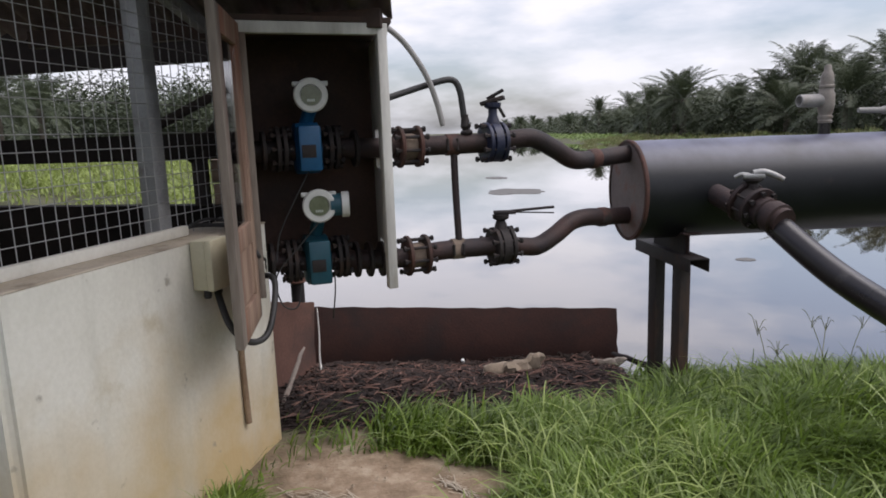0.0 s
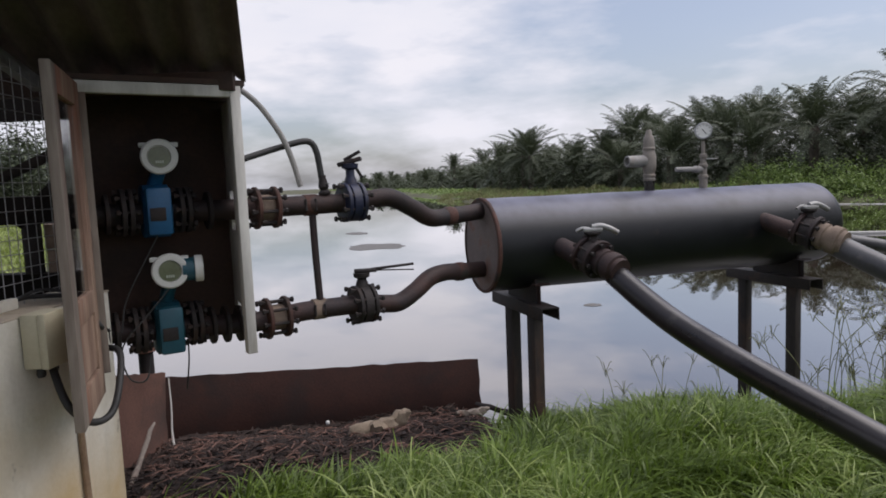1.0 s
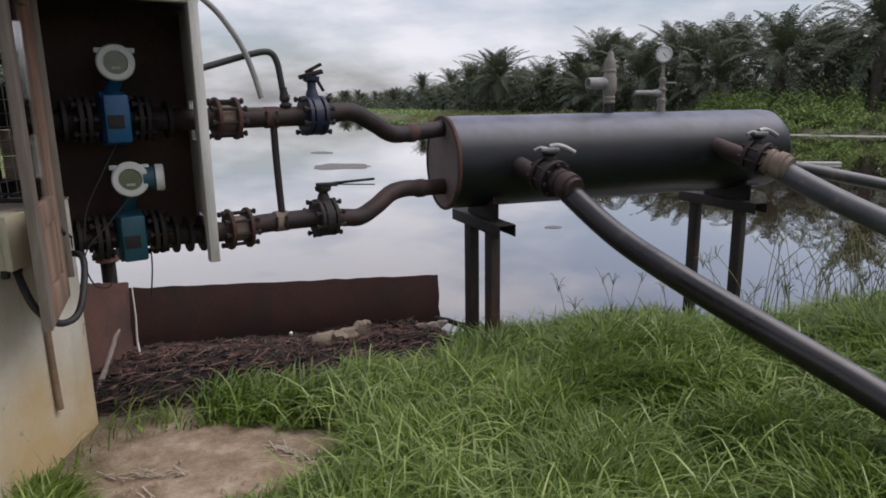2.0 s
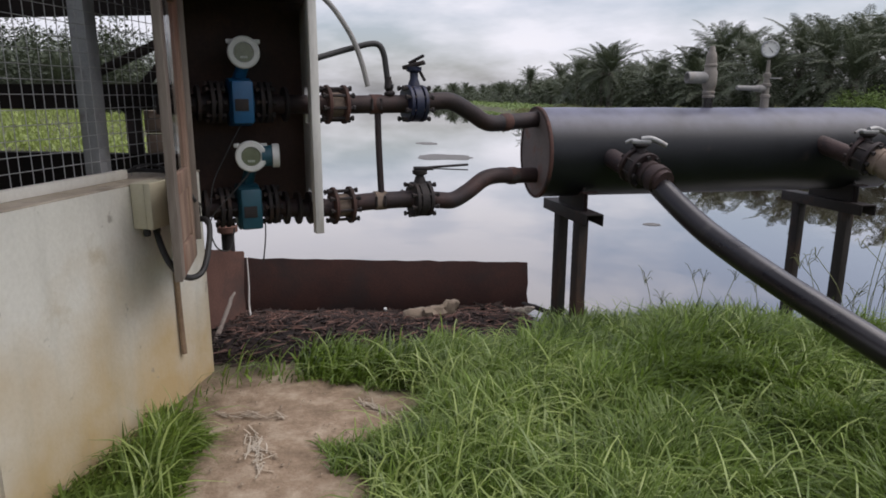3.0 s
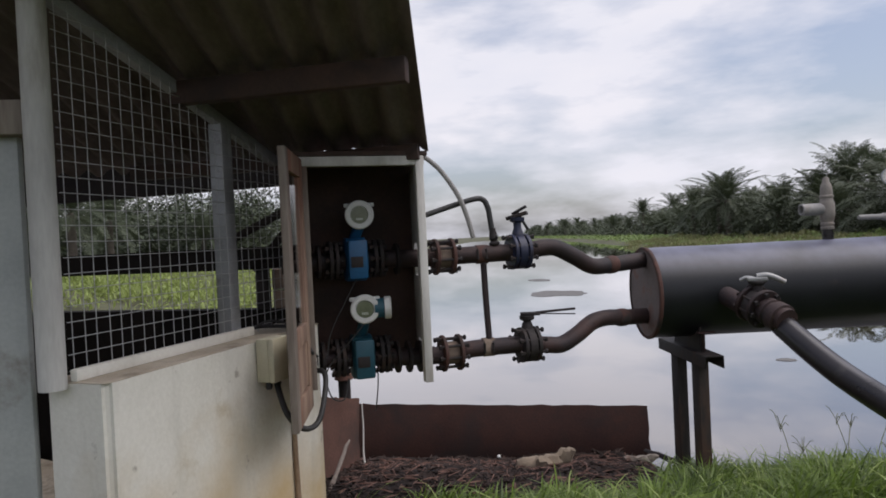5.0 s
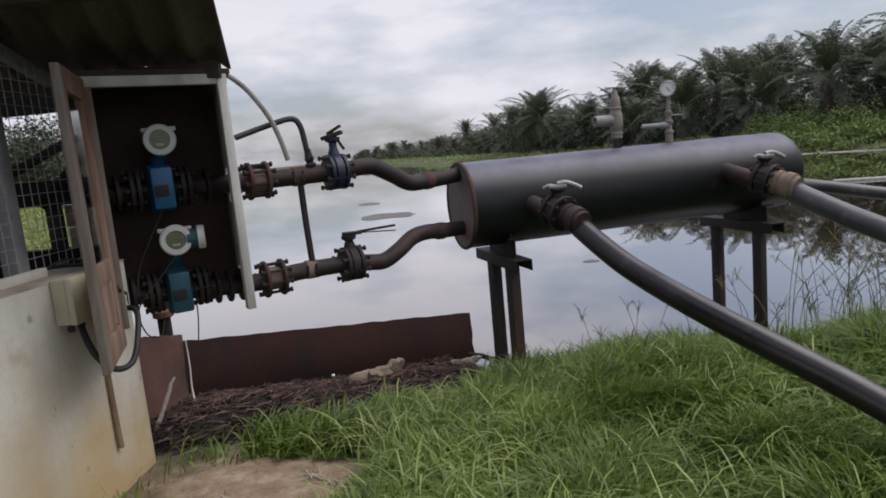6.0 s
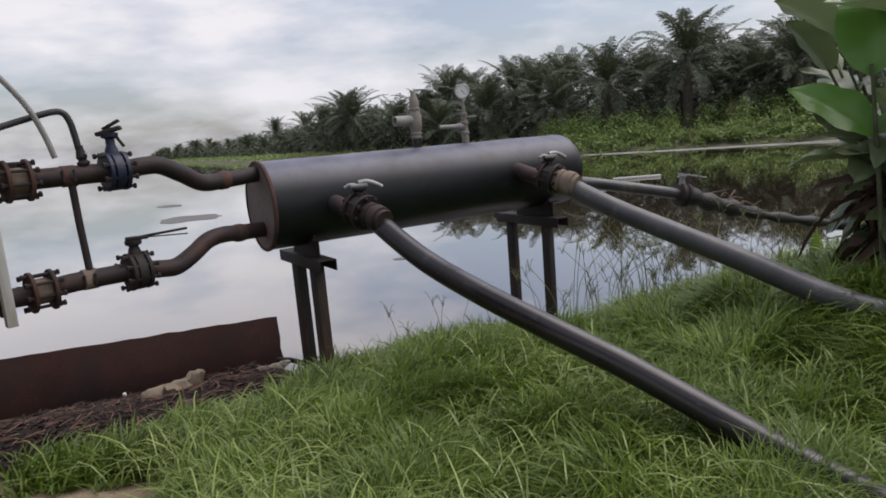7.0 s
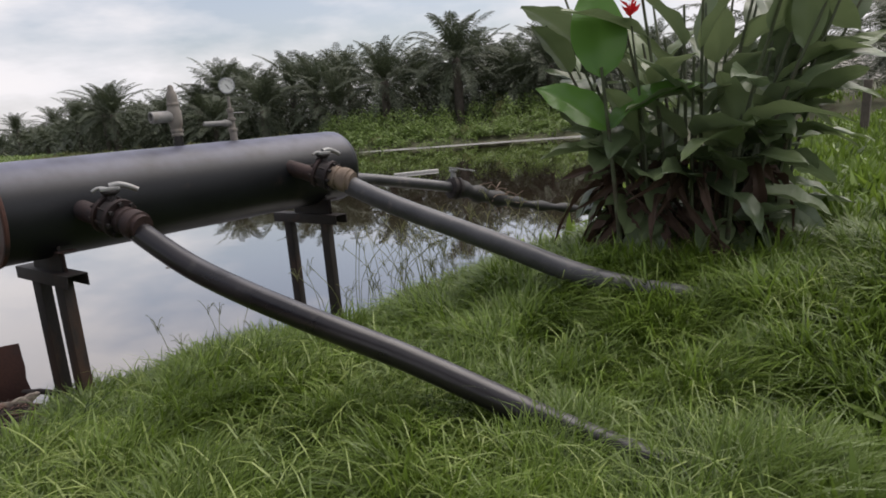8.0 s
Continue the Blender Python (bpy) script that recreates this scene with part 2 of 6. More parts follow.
M_PVC = material("dusty_grey_pvc", (0.20, 0.195, 0.19), (0.31, 0.30, 0.29), 0.6, 0, 9, 80, 0.1, (0.2, 0.17, 0.14), 8, 0.36)
M_BRASS = material("dusty_bronze_body", (0.15, 0.135, 0.12), (0.25, 0.225, 0.20), 0.65, 0.2, 12, 100, 0.2, (0.16, 0.12, 0.09), 9, 0.38)
M_WHITE = material("white_dial_face", (0.66, 0.66, 0.64), (0.74, 0.74, 0.72), 0.4, 0, 8, 60, 0.0)
M_STEEL = material("worn_bright_handle", (0.22, 0.22, 0.22), (0.36, 0.36, 0.355), 0.5, 0.5, 12, 100, 0.1, (0.2, 0.15, 0.12), 9, 0.36)
M_FIBRE = material("tan_tape_wrap", (0.12, 0.088, 0.066), (0.23, 0.175, 0.135), 0.85, 0, 12, 120, 0.3, (0.12, 0.08, 0.06), 8, 0.4)
M_ROOF = material("brown_weathered_roof_sheet", (0.095, 0.075, 0.066), (0.19, 0.15, 0.138), 0.65, 0.15, 3, 60, 0.15, (0.06, 0.042, 0.032), 3, 0.42, (1, 0.3, 1))
M_SHEET = material("brown_rust_sheet", (0.036, 0.015, 0.012), (0.075, 0.032, 0.024), 0.8, 0.1, 4, 70, 0.3, (0.035, 0.022, 0.02), 3, 0.45)
M_SHEET2 = material("red_brown_rust_plate", (0.105, 0.050, 0.037), (0.17, 0.088, 0.066), 0.85, 0.05, 4, 70, 0.3, (0.07, 0.045, 0.038), 3, 0.42)
M_DIRT = material("dark_soil_under_grass", (0.055, 0.06, 0.03), (0.10, 0.10, 0.05), 0.95, 0, 3, 70, 0.6, (0.06, 0.045, 0.03), 2.0, 0.4, depth=0.02)
M_PATH = material("trodden_pale_earth", (0.20, 0.15, 0.105), (0.33, 0.26, 0.19), 0.95, 0, 3, 60, 0.6, (0.42, 0.37, 0.31), 3.2, 0.36, depth=0.02)
M_MULCH = material("dark_leaf_litter", (0.008, 0.0055, 0.0045), (0.022, 0.013, 0.010), 0.97, 0, 12, 90, 0.7, (0.05, 0.031, 0.023), 18, 0.30)
M_STONE = material("pale_clay_stone", (0.22, 0.17, 0.12), (0.34, 0.27, 0.20), 0.9, 0, 9, 80, 0.5, (0.24, 0.17, 0.12), 7, 0.4)
M_ROPE = material("white_rope", (0.66, 0.64, 0.60), (0.78, 0.76, 0.72), 0.8, 0, 40, 200, 0.3)
M_GRASS = leaf_material("grass_blades", (0.022, 0.047, 0.006), (0.25, 0.37, 0.055), 0.42, 0.38, 0.8, (0.135, 0.20, 0.04))
M_BANK = leaf_material("bank_shrub_leaves", (0.065, 0.115, 0.028), (0.27, 0.37, 0.10), 0.5, 0.35)
M_DRYGRASS = leaf_material("tall_pale_grass", (0.14, 0.15, 0.06), (0.27, 0.27, 0.12), 0.6, 0.3)
M_FIELD = leaf_material("pale_field_grass", (0.15, 0.20, 0.045), (0.36, 0.43, 0.12), 0.5, 0.35)
M_PALM = leaf_material("palm_leaflets", (0.030, 0.042, 0.022), (0.092, 0.112, 0.060), 0.55, 0.2)
M_TRUNK = material("palm_trunk_bark", (0.06, 0.05, 0.04), (0.12, 0.10, 0.08), 0.9, 0, 4, 30, 0.6)
M_CANNA = leaf_material("canna_leaf", (0.065, 0.096, 0.054), (0.23, 0.29, 0.135), 0.33, 0.28, 0.4, None, True)
M_YOUNG = leaf_material("young_canna_leaf", (0.085, 0.20, 0.035), (0.13, 0.27, 0.05), 0.32, 0.42, 0.4, None, True)


def add_veins(m):
    """Fine slanting veins across a leaf, as relief and a slight change of tone."""
    n, l = m.node_tree.nodes, m.node_tree.links
    p = n["Principled BSDF"]
    tc, wv, bp = n.new("ShaderNodeTexCoord"), n.new("ShaderNodeTexWave"), n.new("ShaderNodeBump")
    wv.inputs["Scale"].default_value, wv.inputs["Distortion"].default_value, wv.inputs["Detail"].default_value = 14.0, 2.5, 2.0
    bp.inputs["Strength"].default_value, bp.inputs["Distance"].default_value = 0.06, 0.006
    l.new(tc.outputs["Object"], wv.inputs["Vector"])
    l.new(wv.outputs["Fac"], bp.inputs["Height"])
    l.new(bp.outputs["Normal"], p.inputs["Normal"])


add_veins(M_CANNA)
add_veins(M_YOUNG)


def add_sheen_and_dust(m, colour, most, low, high):
    """Paler upper side: sky sheen painted on the tank, dust and highlight on pipes; noise breaks it."""
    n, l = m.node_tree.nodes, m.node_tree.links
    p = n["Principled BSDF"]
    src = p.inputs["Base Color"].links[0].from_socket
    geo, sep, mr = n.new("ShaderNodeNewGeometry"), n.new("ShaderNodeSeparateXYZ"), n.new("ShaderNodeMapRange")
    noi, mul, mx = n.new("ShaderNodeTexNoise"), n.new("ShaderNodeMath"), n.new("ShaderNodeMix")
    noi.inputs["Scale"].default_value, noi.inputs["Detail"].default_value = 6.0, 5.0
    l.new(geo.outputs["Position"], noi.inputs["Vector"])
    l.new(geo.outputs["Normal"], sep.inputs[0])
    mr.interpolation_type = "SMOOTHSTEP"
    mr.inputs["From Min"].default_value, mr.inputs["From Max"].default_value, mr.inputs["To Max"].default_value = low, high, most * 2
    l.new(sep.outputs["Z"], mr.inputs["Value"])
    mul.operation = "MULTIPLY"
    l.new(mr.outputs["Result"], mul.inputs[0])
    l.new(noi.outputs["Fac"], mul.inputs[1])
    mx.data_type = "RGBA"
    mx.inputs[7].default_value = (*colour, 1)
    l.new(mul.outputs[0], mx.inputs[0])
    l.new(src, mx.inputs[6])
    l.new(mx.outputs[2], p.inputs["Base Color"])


# tank: bluish sky sheen on its top painted into the base colour
add_sheen_and_dust(M_TANK, (0.165, 0.17, 0.235), 0.62, 0.34, 1.0)
# pipes: settled dust together with a painted pale highlight along the top
add_sheen_and_dust(M_HDPE, (0.22, 0.215, 0.225), 0.36, 0.78, 1.0)
add_sheen_and_dust(M_HDPE2, (0.22, 0.215, 0.22), 0.4, 0.4, 1.0)
M_STALK = material("canna_stalk", (0.05, 0.06, 0.035), (0.10, 0.12, 0.06), 0.6, 0, 8, 60, 0.1, (0.06, 0.03, 0.025), 6, 0.4)
M_DEAD = leaf_material("dry_canna_leaf", (0.020, 0.013, 0.010), (0.105, 0.060, 0.038), 0.8, 0.15)
M_PETAL = leaf_material("red_petal", (0.55, 0.01, 0.025), (0.75, 0.03, 0.04), 0.5, 0.3)


def glass_material():
    m = bpy.data.materials.new("clear_glass")
    m.use_nodes = True
    p = m.node_tree.nodes["Principled BSDF"]
    p.inputs["Transmission Weight"].default_value, p.inputs["Roughness"].default_value = 1.0, 0.03
    return m


def water_material():
    m = bpy.data.materials.new("murky_pond_water")
    m.use_nodes = True
    n, l = m.node_tree.nodes, m.node_tree.links
    p = n["Principled BSDF"]
    p.inputs["Base Color"].default_value = (0.046, 0.031, 0.023, 1)
    p.inputs["Roughness"].default_value, p.inputs["IOR"].default_value = 0.012, 1.68
    p.inputs["Specular IOR Level"].default_value = 0.9
    # coat layer added to strengthen the sky's reflection on the water
    p.inputs["Coat Weight"].default_value, p.inputs["Coat IOR"].default_value, p.inputs["Coat Roughness"].default_value = 1.0, 1.8, 0.01
    tc, a, b = n.new("ShaderNodeTexCoord"), n.new("ShaderNodeTexNoise"), n.new("ShaderNodeBump")
    mp = n.new("ShaderNodeMapping")
    mp.inputs["Scale"].default_value = (1.0, 0.5, 1.0)
    a.inputs["Scale"].default_value, a.inputs["Detail"].default_value = 1.6, 4.0
    b.inputs["Strength"].default_value, b.inputs["Distance"].default_value = 0.03, 0.04
    l.new(tc.outputs["Object"], mp.inputs["Vector"])
    l.new(mp.outputs["Vector"], a.inputs["Vector"])
    l.new(a.outputs["Fac"], b.inputs["Height"])
    l.new(b.outputs["Normal"], p.inputs["Normal"])
    l.new(b.outputs["Normal"], p.inputs["Coat Normal"])
    return m


M_GLASS = glass_material()
# the shed's inner shade put into the timber colour: near black, hardly any gloss
M_SHED_SHADE = material("shade_black_timber", (0.006, 0.005, 0.0045), (0.014, 0.011, 0.010), 0.85, 0, 5, 60, 0.2)
M_SHED_SHADE.node_tree.nodes["Principled BSDF"].inputs["Specular IOR Level"].default_value = 0.12
M_WATER = water_material()

# ---- mesh helpers ----


def part(name, bm, mat, parent=None, label="", smooth=True):
    """Links a bmesh in world coordinates as one mesh object, under a thing or a part if one is given."""
    me = bpy.data.meshes.new(name)
    bmesh.ops.recalc_face_normals(bm, faces=bm.faces)
    bm.to_mesh(me)
    bm.free()
    return link(name, me, mat, parent, label, smooth)


def link(name, me, mat, parent=None, label="", smooth=True):
    me.materials.append(mat)
    if smooth:
        me.polygons.foreach_set("use_smooth", [True] * len(me.polygons))
        me.set_sharp_from_angle(angle=radians(38))
    ob = new(name, me)
    if parent is not None:
        ob.parent = parent
        if parent.type == "EMPTY":
            ob.matrix_parent_inverse = parent.matrix_basis.inverted()
    if label:
        tagged(ob, label)
    return ob


def thing(name, at, label, category, group="", kind=""):
    e = new(name)
    e.empty_display_size = 0.1
    e.matrix_basis = Matrix.Translation(at)
    return tagged(e, label, category, group, kind)


def basis(z, up=(0, 0, 1)):
    z = Vector(z).normalized()
    x = Vector(up).cross(z)
    if x.length < 1e-4:
        x = Vector((1, 0, 0)).cross(z)
    x.normalize()
    return Matrix((x, z.cross(x), z)).transposed()


def add_box(bm, centre, size, turn=None, bevel=0.0):
    """A box, turned by a 3x3 matrix, with bevelled edges."""
    m = Matrix.Translation(centre) @ ((turn.to_4x4()) if turn else Matrix()) @ Matrix.Diagonal((*size, 1))
    vs = bmesh.ops.create_cube(bm, size=1.0, matrix=m)["verts"]
    if bevel:
        es = list({e for v in vs for e in v.link_edges})
        bmesh.ops.bevel(bm, geom=es, offset=bevel, segments=2, affect="EDGES", profile=0.5)
    return vs


def add_lathe(bm, a, way, rings, seg=28, caps=True):
    """Rings of (distance along the way, radius) round the axis that starts at a."""
    b = basis(way)
    a, loops = Vector(a), []
    for d, r in rings:
        loops.append([bm.verts.new(a + b @ Vector((r * math.cos(2 * math.pi * k / seg), r * math.sin(2 * math.pi * k / seg), d))) for k in range(seg)])
    for p, q in zip(loops, loops[1:]):
        for k in range(seg):
            bm.faces.new((p[k], p[(k + 1) % seg], q[(k + 1) % seg], q[k]))
    if caps:
        bm.faces.new(loops[0][::-1])
        bm.faces.new(loops[-1])


def add_cyl(bm, a, b, r, seg=20, r2=None):
    a, b = Vector(a), Vector(b)
    add_lathe(bm, a, b - a, [(0, r), ((b - a).length, r if r2 is None else r2)], seg)


def curve_points(points, steps=8):
    """A smooth line through the points."""
    p = [Vector(q) for q in points]
    p = [2 * p[0] - p[1], *p, 2 * p[-1] - p[-2]]
    out = []
    for i in range(1, len(p) - 2):
        for k in range(steps):
            t = k / steps
            out.append(0.5 * (2 * p[i] + (p[i + 1] - p[i - 1]) * t + (2 * p[i - 1] - 5 * p[i] + 4 * p[i + 1] - p[i + 2]) * t * t
                              + (3 * p[i] - p[i - 1] - 3 * p[i + 1] + p[i + 2]) * t ** 3))
    return out + [p[-2]]


def add_tube(bm, points, r, seg=14, steps=8, smooth=True):
    """A round tube along a smooth line; r is a radius or a function of 0..1."""
    line = curve_points(points, steps) if smooth else [Vector(q) for q in points]
    loops, normal = [], None
    for i, c in enumerate(line):
        d = (line[min(i + 1, len(line) - 1)] - line[max(i - 1, 0)]).normalized()
        if normal is None:
            normal = d.orthogonal().normalized()
        normal = (normal - d * normal.dot(d)).normalized()
        side = d.cross(normal)
        rad = r(i / (len(line) - 1)) if callable(r) else r
        loops.append([bm.verts.new(c + rad * (math.cos(2 * math.pi * k / seg) * normal + math.sin(2 * math.pi * k / seg) * side)) for k in range(seg)])
    for p, q in zip(loops, loops[1:]):
        for k in range(seg):
            bm.faces.new((p[k], p[(k + 1) % seg], q[(k + 1) % seg], q[k]))
    bm.faces.new(loops[0][::-1])
    bm.faces.new(loops[-1])


def add_prism(bm, outline, a, b):
    """An outline of points in space, moved from offset a to offset b and closed."""
    lo = [bm.verts.new(Vector(q) + Vector(a)) for q in outline]
    hi = [bm.verts.new(Vector(q) + Vector(b)) for q in outline]
    n = len(lo)
    for k in range(n):
        bm.faces.new((lo[k], lo[(k + 1) % n], hi[(k + 1) % n], hi[k]))
    bm.faces.new(lo[::-1])
    bm.faces.new(hi)


def raw(name, verts, faces, mat, parent=None, label="", smooth=True):
    me = bpy.data.meshes.new(name)
    me.from_pydata(verts, [], faces)
    me.update()
    return link(name, me, mat, parent, label, smooth)


def sm(a, b, x):
    t = min(max((x - a) / (b - a), 0.0), 1.0)
    return t * t * (3 - 2 * t)


V = Vector

# ---- ground, water ----
SHORE = [(-1.5, 5.9), (-1.1, 5.6), (-0.9, 5.5), (1.25, 5.2), (1.6, 4.66), (2.3, 4.46), (2.9, 4.20), (3.5, 4.12), (4.2, 4.12), (5.6, 3.88), (7.4, 3.9), (10, 4.7), (16, 6.6), (26, 10.2), (33, 13.0)]
FAR = [(-2.8, 12), (-5, 22), (-10, 50), (0, 120), (26, 300), (40, 250), (34, 170), (25.5, 90), (19.5, 58), (21.8, 40), (24.5, 27.5), (28, 22.4), (30.5, 16.6), (33, 14.5)]


def shore_y(x):
    for (x0, y0), (x1, y1) in zip(SHORE, SHORE[1:]):
        if x0 <= x <= x1:
            return y0 + (y1 - y0) * (x - x0) / (x1 - x0)
    return 9.0


POND = [*SHORE, *FAR[::-1]]
LAND_EDGE = FAR[::-1]


def pond_distance(x, y):
    """Distance to the water's edge: positive on land, negative over the pond."""
    best, inside = 1e9, False
    n = len(POND)
    for k in range(n):
        (x0, y0), (x1, y1) = POND[k], POND[(k + 1) % n]
        dx, dy = x1 - x0, y1 - y0
        t = min(max(((x - x0) * dx + (y - y0) * dy) / (dx * dx + dy * dy + 1e-9), 0), 1)
        best = min(best, math.hypot(x - x0 - t * dx, y - y0 - t * dy))
        if (y0 > y) != (y1 > y) and x < (x1 - x0) * (y - y0) / (y1 - y0) + x0:
            inside = not inside
    return -best if inside else best


def ground_z(x, y):
    d = pond_distance(x, y)
    if d < 0:
        return -0.6 * sm(0, 3, -d) - 0.02
    near = y < 12 and abs(x) < 25
    if near:
        top = 0.33 + 0.26 * sm(2.3, 3.9, x) * sm(4.2, 1.5, y)
        wide = 1.9 - 0.65 * sm(1.0, 2.0, x) + 0.45 * sm(2.4, 3.2, x)
        rise = top * sm(0, wide, d) ** 0.8
        bumps = 0.035 * noise.noise(V((x * 1.3, y * 1.3, 0))) + 0.012 * noise.noise(V((x * 6, y * 6, 3)))
        return rise + bumps * sm(0, 0.5, d) - 0.02
    return 0.35 * sm(0, 0.8, d) + (0.75 - 0.6 * sm(28, 45, math.hypot(x, y) - 6)) * sm(0.5, 6.0, d) + 0.2 * noise.noise(V((x * 0.3, y * 0.3, 0))) * sm(0, 4, d)


def spread(lo, hi, fine_lo, fine_hi, step, grow=1.22):
    v = list(np.arange(fine_lo, fine_hi + 1e-6, step))
    s, a = step, fine_lo
    while a > lo:
        s *= grow
        a -= s
        v.insert(0, a)
    s, a = step, fine_hi
    while a < hi:
        s *= grow
        a += s
        v.append(a)
    return v


gx, gy = spread(-900, 900, -2.0, 7.5, 0.1, 1.12), spread(-300, 1500, -1.2, 6.2, 0.1, 1.12)
gv = [(x, y, ground_z(x, y)) for y in gy for x in gx]
gf = [(j * len(gx) + i, j * len(gx) + i + 1, (j + 1) * len(gx) + i + 1, (j + 1) * len(gx) + i) for j in range(len(gy) - 1) for i in range(len(gx) - 1)]


def ground_material():
    """Dark soil under the grass, worn bare to pale earth in a ragged patch beside the wall."""
    m = M_DIRT
    n, l = m.node_tree.nodes, m.node_tree.links
    p = n["Principled BSDF"]
    was = p.inputs["Base Color"].links[0].from_socket
    tc, mp, ln = n.new("ShaderNodeTexCoord"), n.new("ShaderNodeMapping"), n.new("ShaderNodeVectorMath")
    mp.inputs["Location"].default_value = (0.42 / 0.60, -2.60 / 0.95, 0)
    mp.inputs["Scale"].default_value = (1 / 0.60, 1 / 0.95, 0)
    ln.operation = "LENGTH"
    l.new(tc.outputs["Object"], mp.inputs["Vector"])
    l.new(mp.outputs["Vector"], ln.inputs[0])
    noi, add, ramp = n.new("ShaderNodeTexNoise"), n.new("ShaderNodeMath"), n.new("ShaderNodeMapRange")
    noi.inputs["Scale"].default_value, noi.inputs["Detail"].default_value = 4.0, 6.0
    l.new(tc.outputs["Object"], noi.inputs["Vector"])
    add.operation = "MULTIPLY_ADD"
    add.inputs[1].default_value = 0.9
    l.new(noi.outputs["Fac"], add.inputs[0])
    l.new(ln.outputs["Value"], add.inputs[2])
    ramp.inputs["From Min"].default_value, ramp.inputs["From Max"].default_value = 1.2, 1.75
    ramp.inputs["To Min"].default_value, ramp.inputs["To Max"].default_value = 1.0, 0.0
    l.new(add.outputs[0], ramp.inputs["Value"])
    tone, fine = n.new("ShaderNodeValToRGB"), n.new("ShaderNodeTexNoise")
    fine.inputs["Scale"].default_value, fine.inputs["Detail"].default_value, fine.inputs["Roughness"].default_value = 7.0, 8.0, 0.7
    l.new(tc.outputs["Object"], fine.inputs["Vector"])
    e = tone.color_ramp.elements
    e[0].position, e[0].color = 0.32, (0.14, 0.098, 0.062, 1)
    e[1].position, e[1].color = 0.70, (0.42, 0.345, 0.26, 1)
    mid = e.new(0.5)
    mid.color = (0.26, 0.19, 0.13, 1)
    l.new(fine.outputs["Fac"], tone.inputs["Fac"])
    mx = n.new("ShaderNodeMix")
    mx.data_type = "RGBA"
    l.new(ramp.outputs["Result"], mx.inputs["Factor"])
    l.new(was, mx.inputs["A"])
    l.new(tone.outputs["Color"], mx.inputs["B"])
    l.new(mx.outputs["Result"], p.inputs["Base Color"])
    return m


ground = tagged(raw("ground", gv, gf, ground_material()), "grassy soil bank with a bare trodden patch sloping to pond", "ground", kind="structure")
wbm = bmesh.new()
bmesh.ops.create_grid(wbm, x_segments=4, y_segments=4, size=450, matrix=Matrix.Translation((60, 200, 0)))
tagged(part("water", wbm, M_WATER), "still murky brown pond water mirroring the sky", "water", kind="structure")

# ---- pump shed: low wall, mesh, roof ----
WALL_DIR = V((0.341, 0.940, 0))
WALL_OUT = V((0.940, -0.341, 0))
WALL_A, WALL_B = V((-1.27, 2.26, 0)), V((-0.85, 3.42, 0))
UP = V((0, 0, 1))
WALL_TOP = 1.33


def shed_wall():
    bm = bmesh.new()
    a, b, back = WALL_A, WALL_B + WALL_DIR * 0.14, -WALL_OUT * 0.26
    add_prism(bm, [a, b, b + back, a + back], V((0, 0, 0.0)), V((0, 0, WALL_TOP - 0.006)))
    bmesh.ops.bevel(bm, geom=[e for e in bm.edges if abs((e.verts[0].co - e.verts[1].co).z) > 0.5], offset=0.022, segments=3, affect="EDGES")
    w = tagged(part("wall_low", bm, M_WALL), "stained cream painted plaster dwarf wall of shed", "wall", kind="structure")
    bm = bmesh.new()
    over = WALL_OUT * -0.004
    add_prism(bm, [a + over, b + over, b + back, a + back], V((0, 0, WALL_TOP - 0.006)), V((0, 0, WALL_TOP)))
    bmesh.ops.bevel(bm, geom=[e for e in bm.edges if e.verts[0].co.z > WALL_TOP - 0.01 and e.verts[1].co.z > WALL_TOP - 0.01], offset=0.003, segments=1, affect="EDGES")
    part("wall_cap", bm, M_CAP, w, "worn bare cement top")


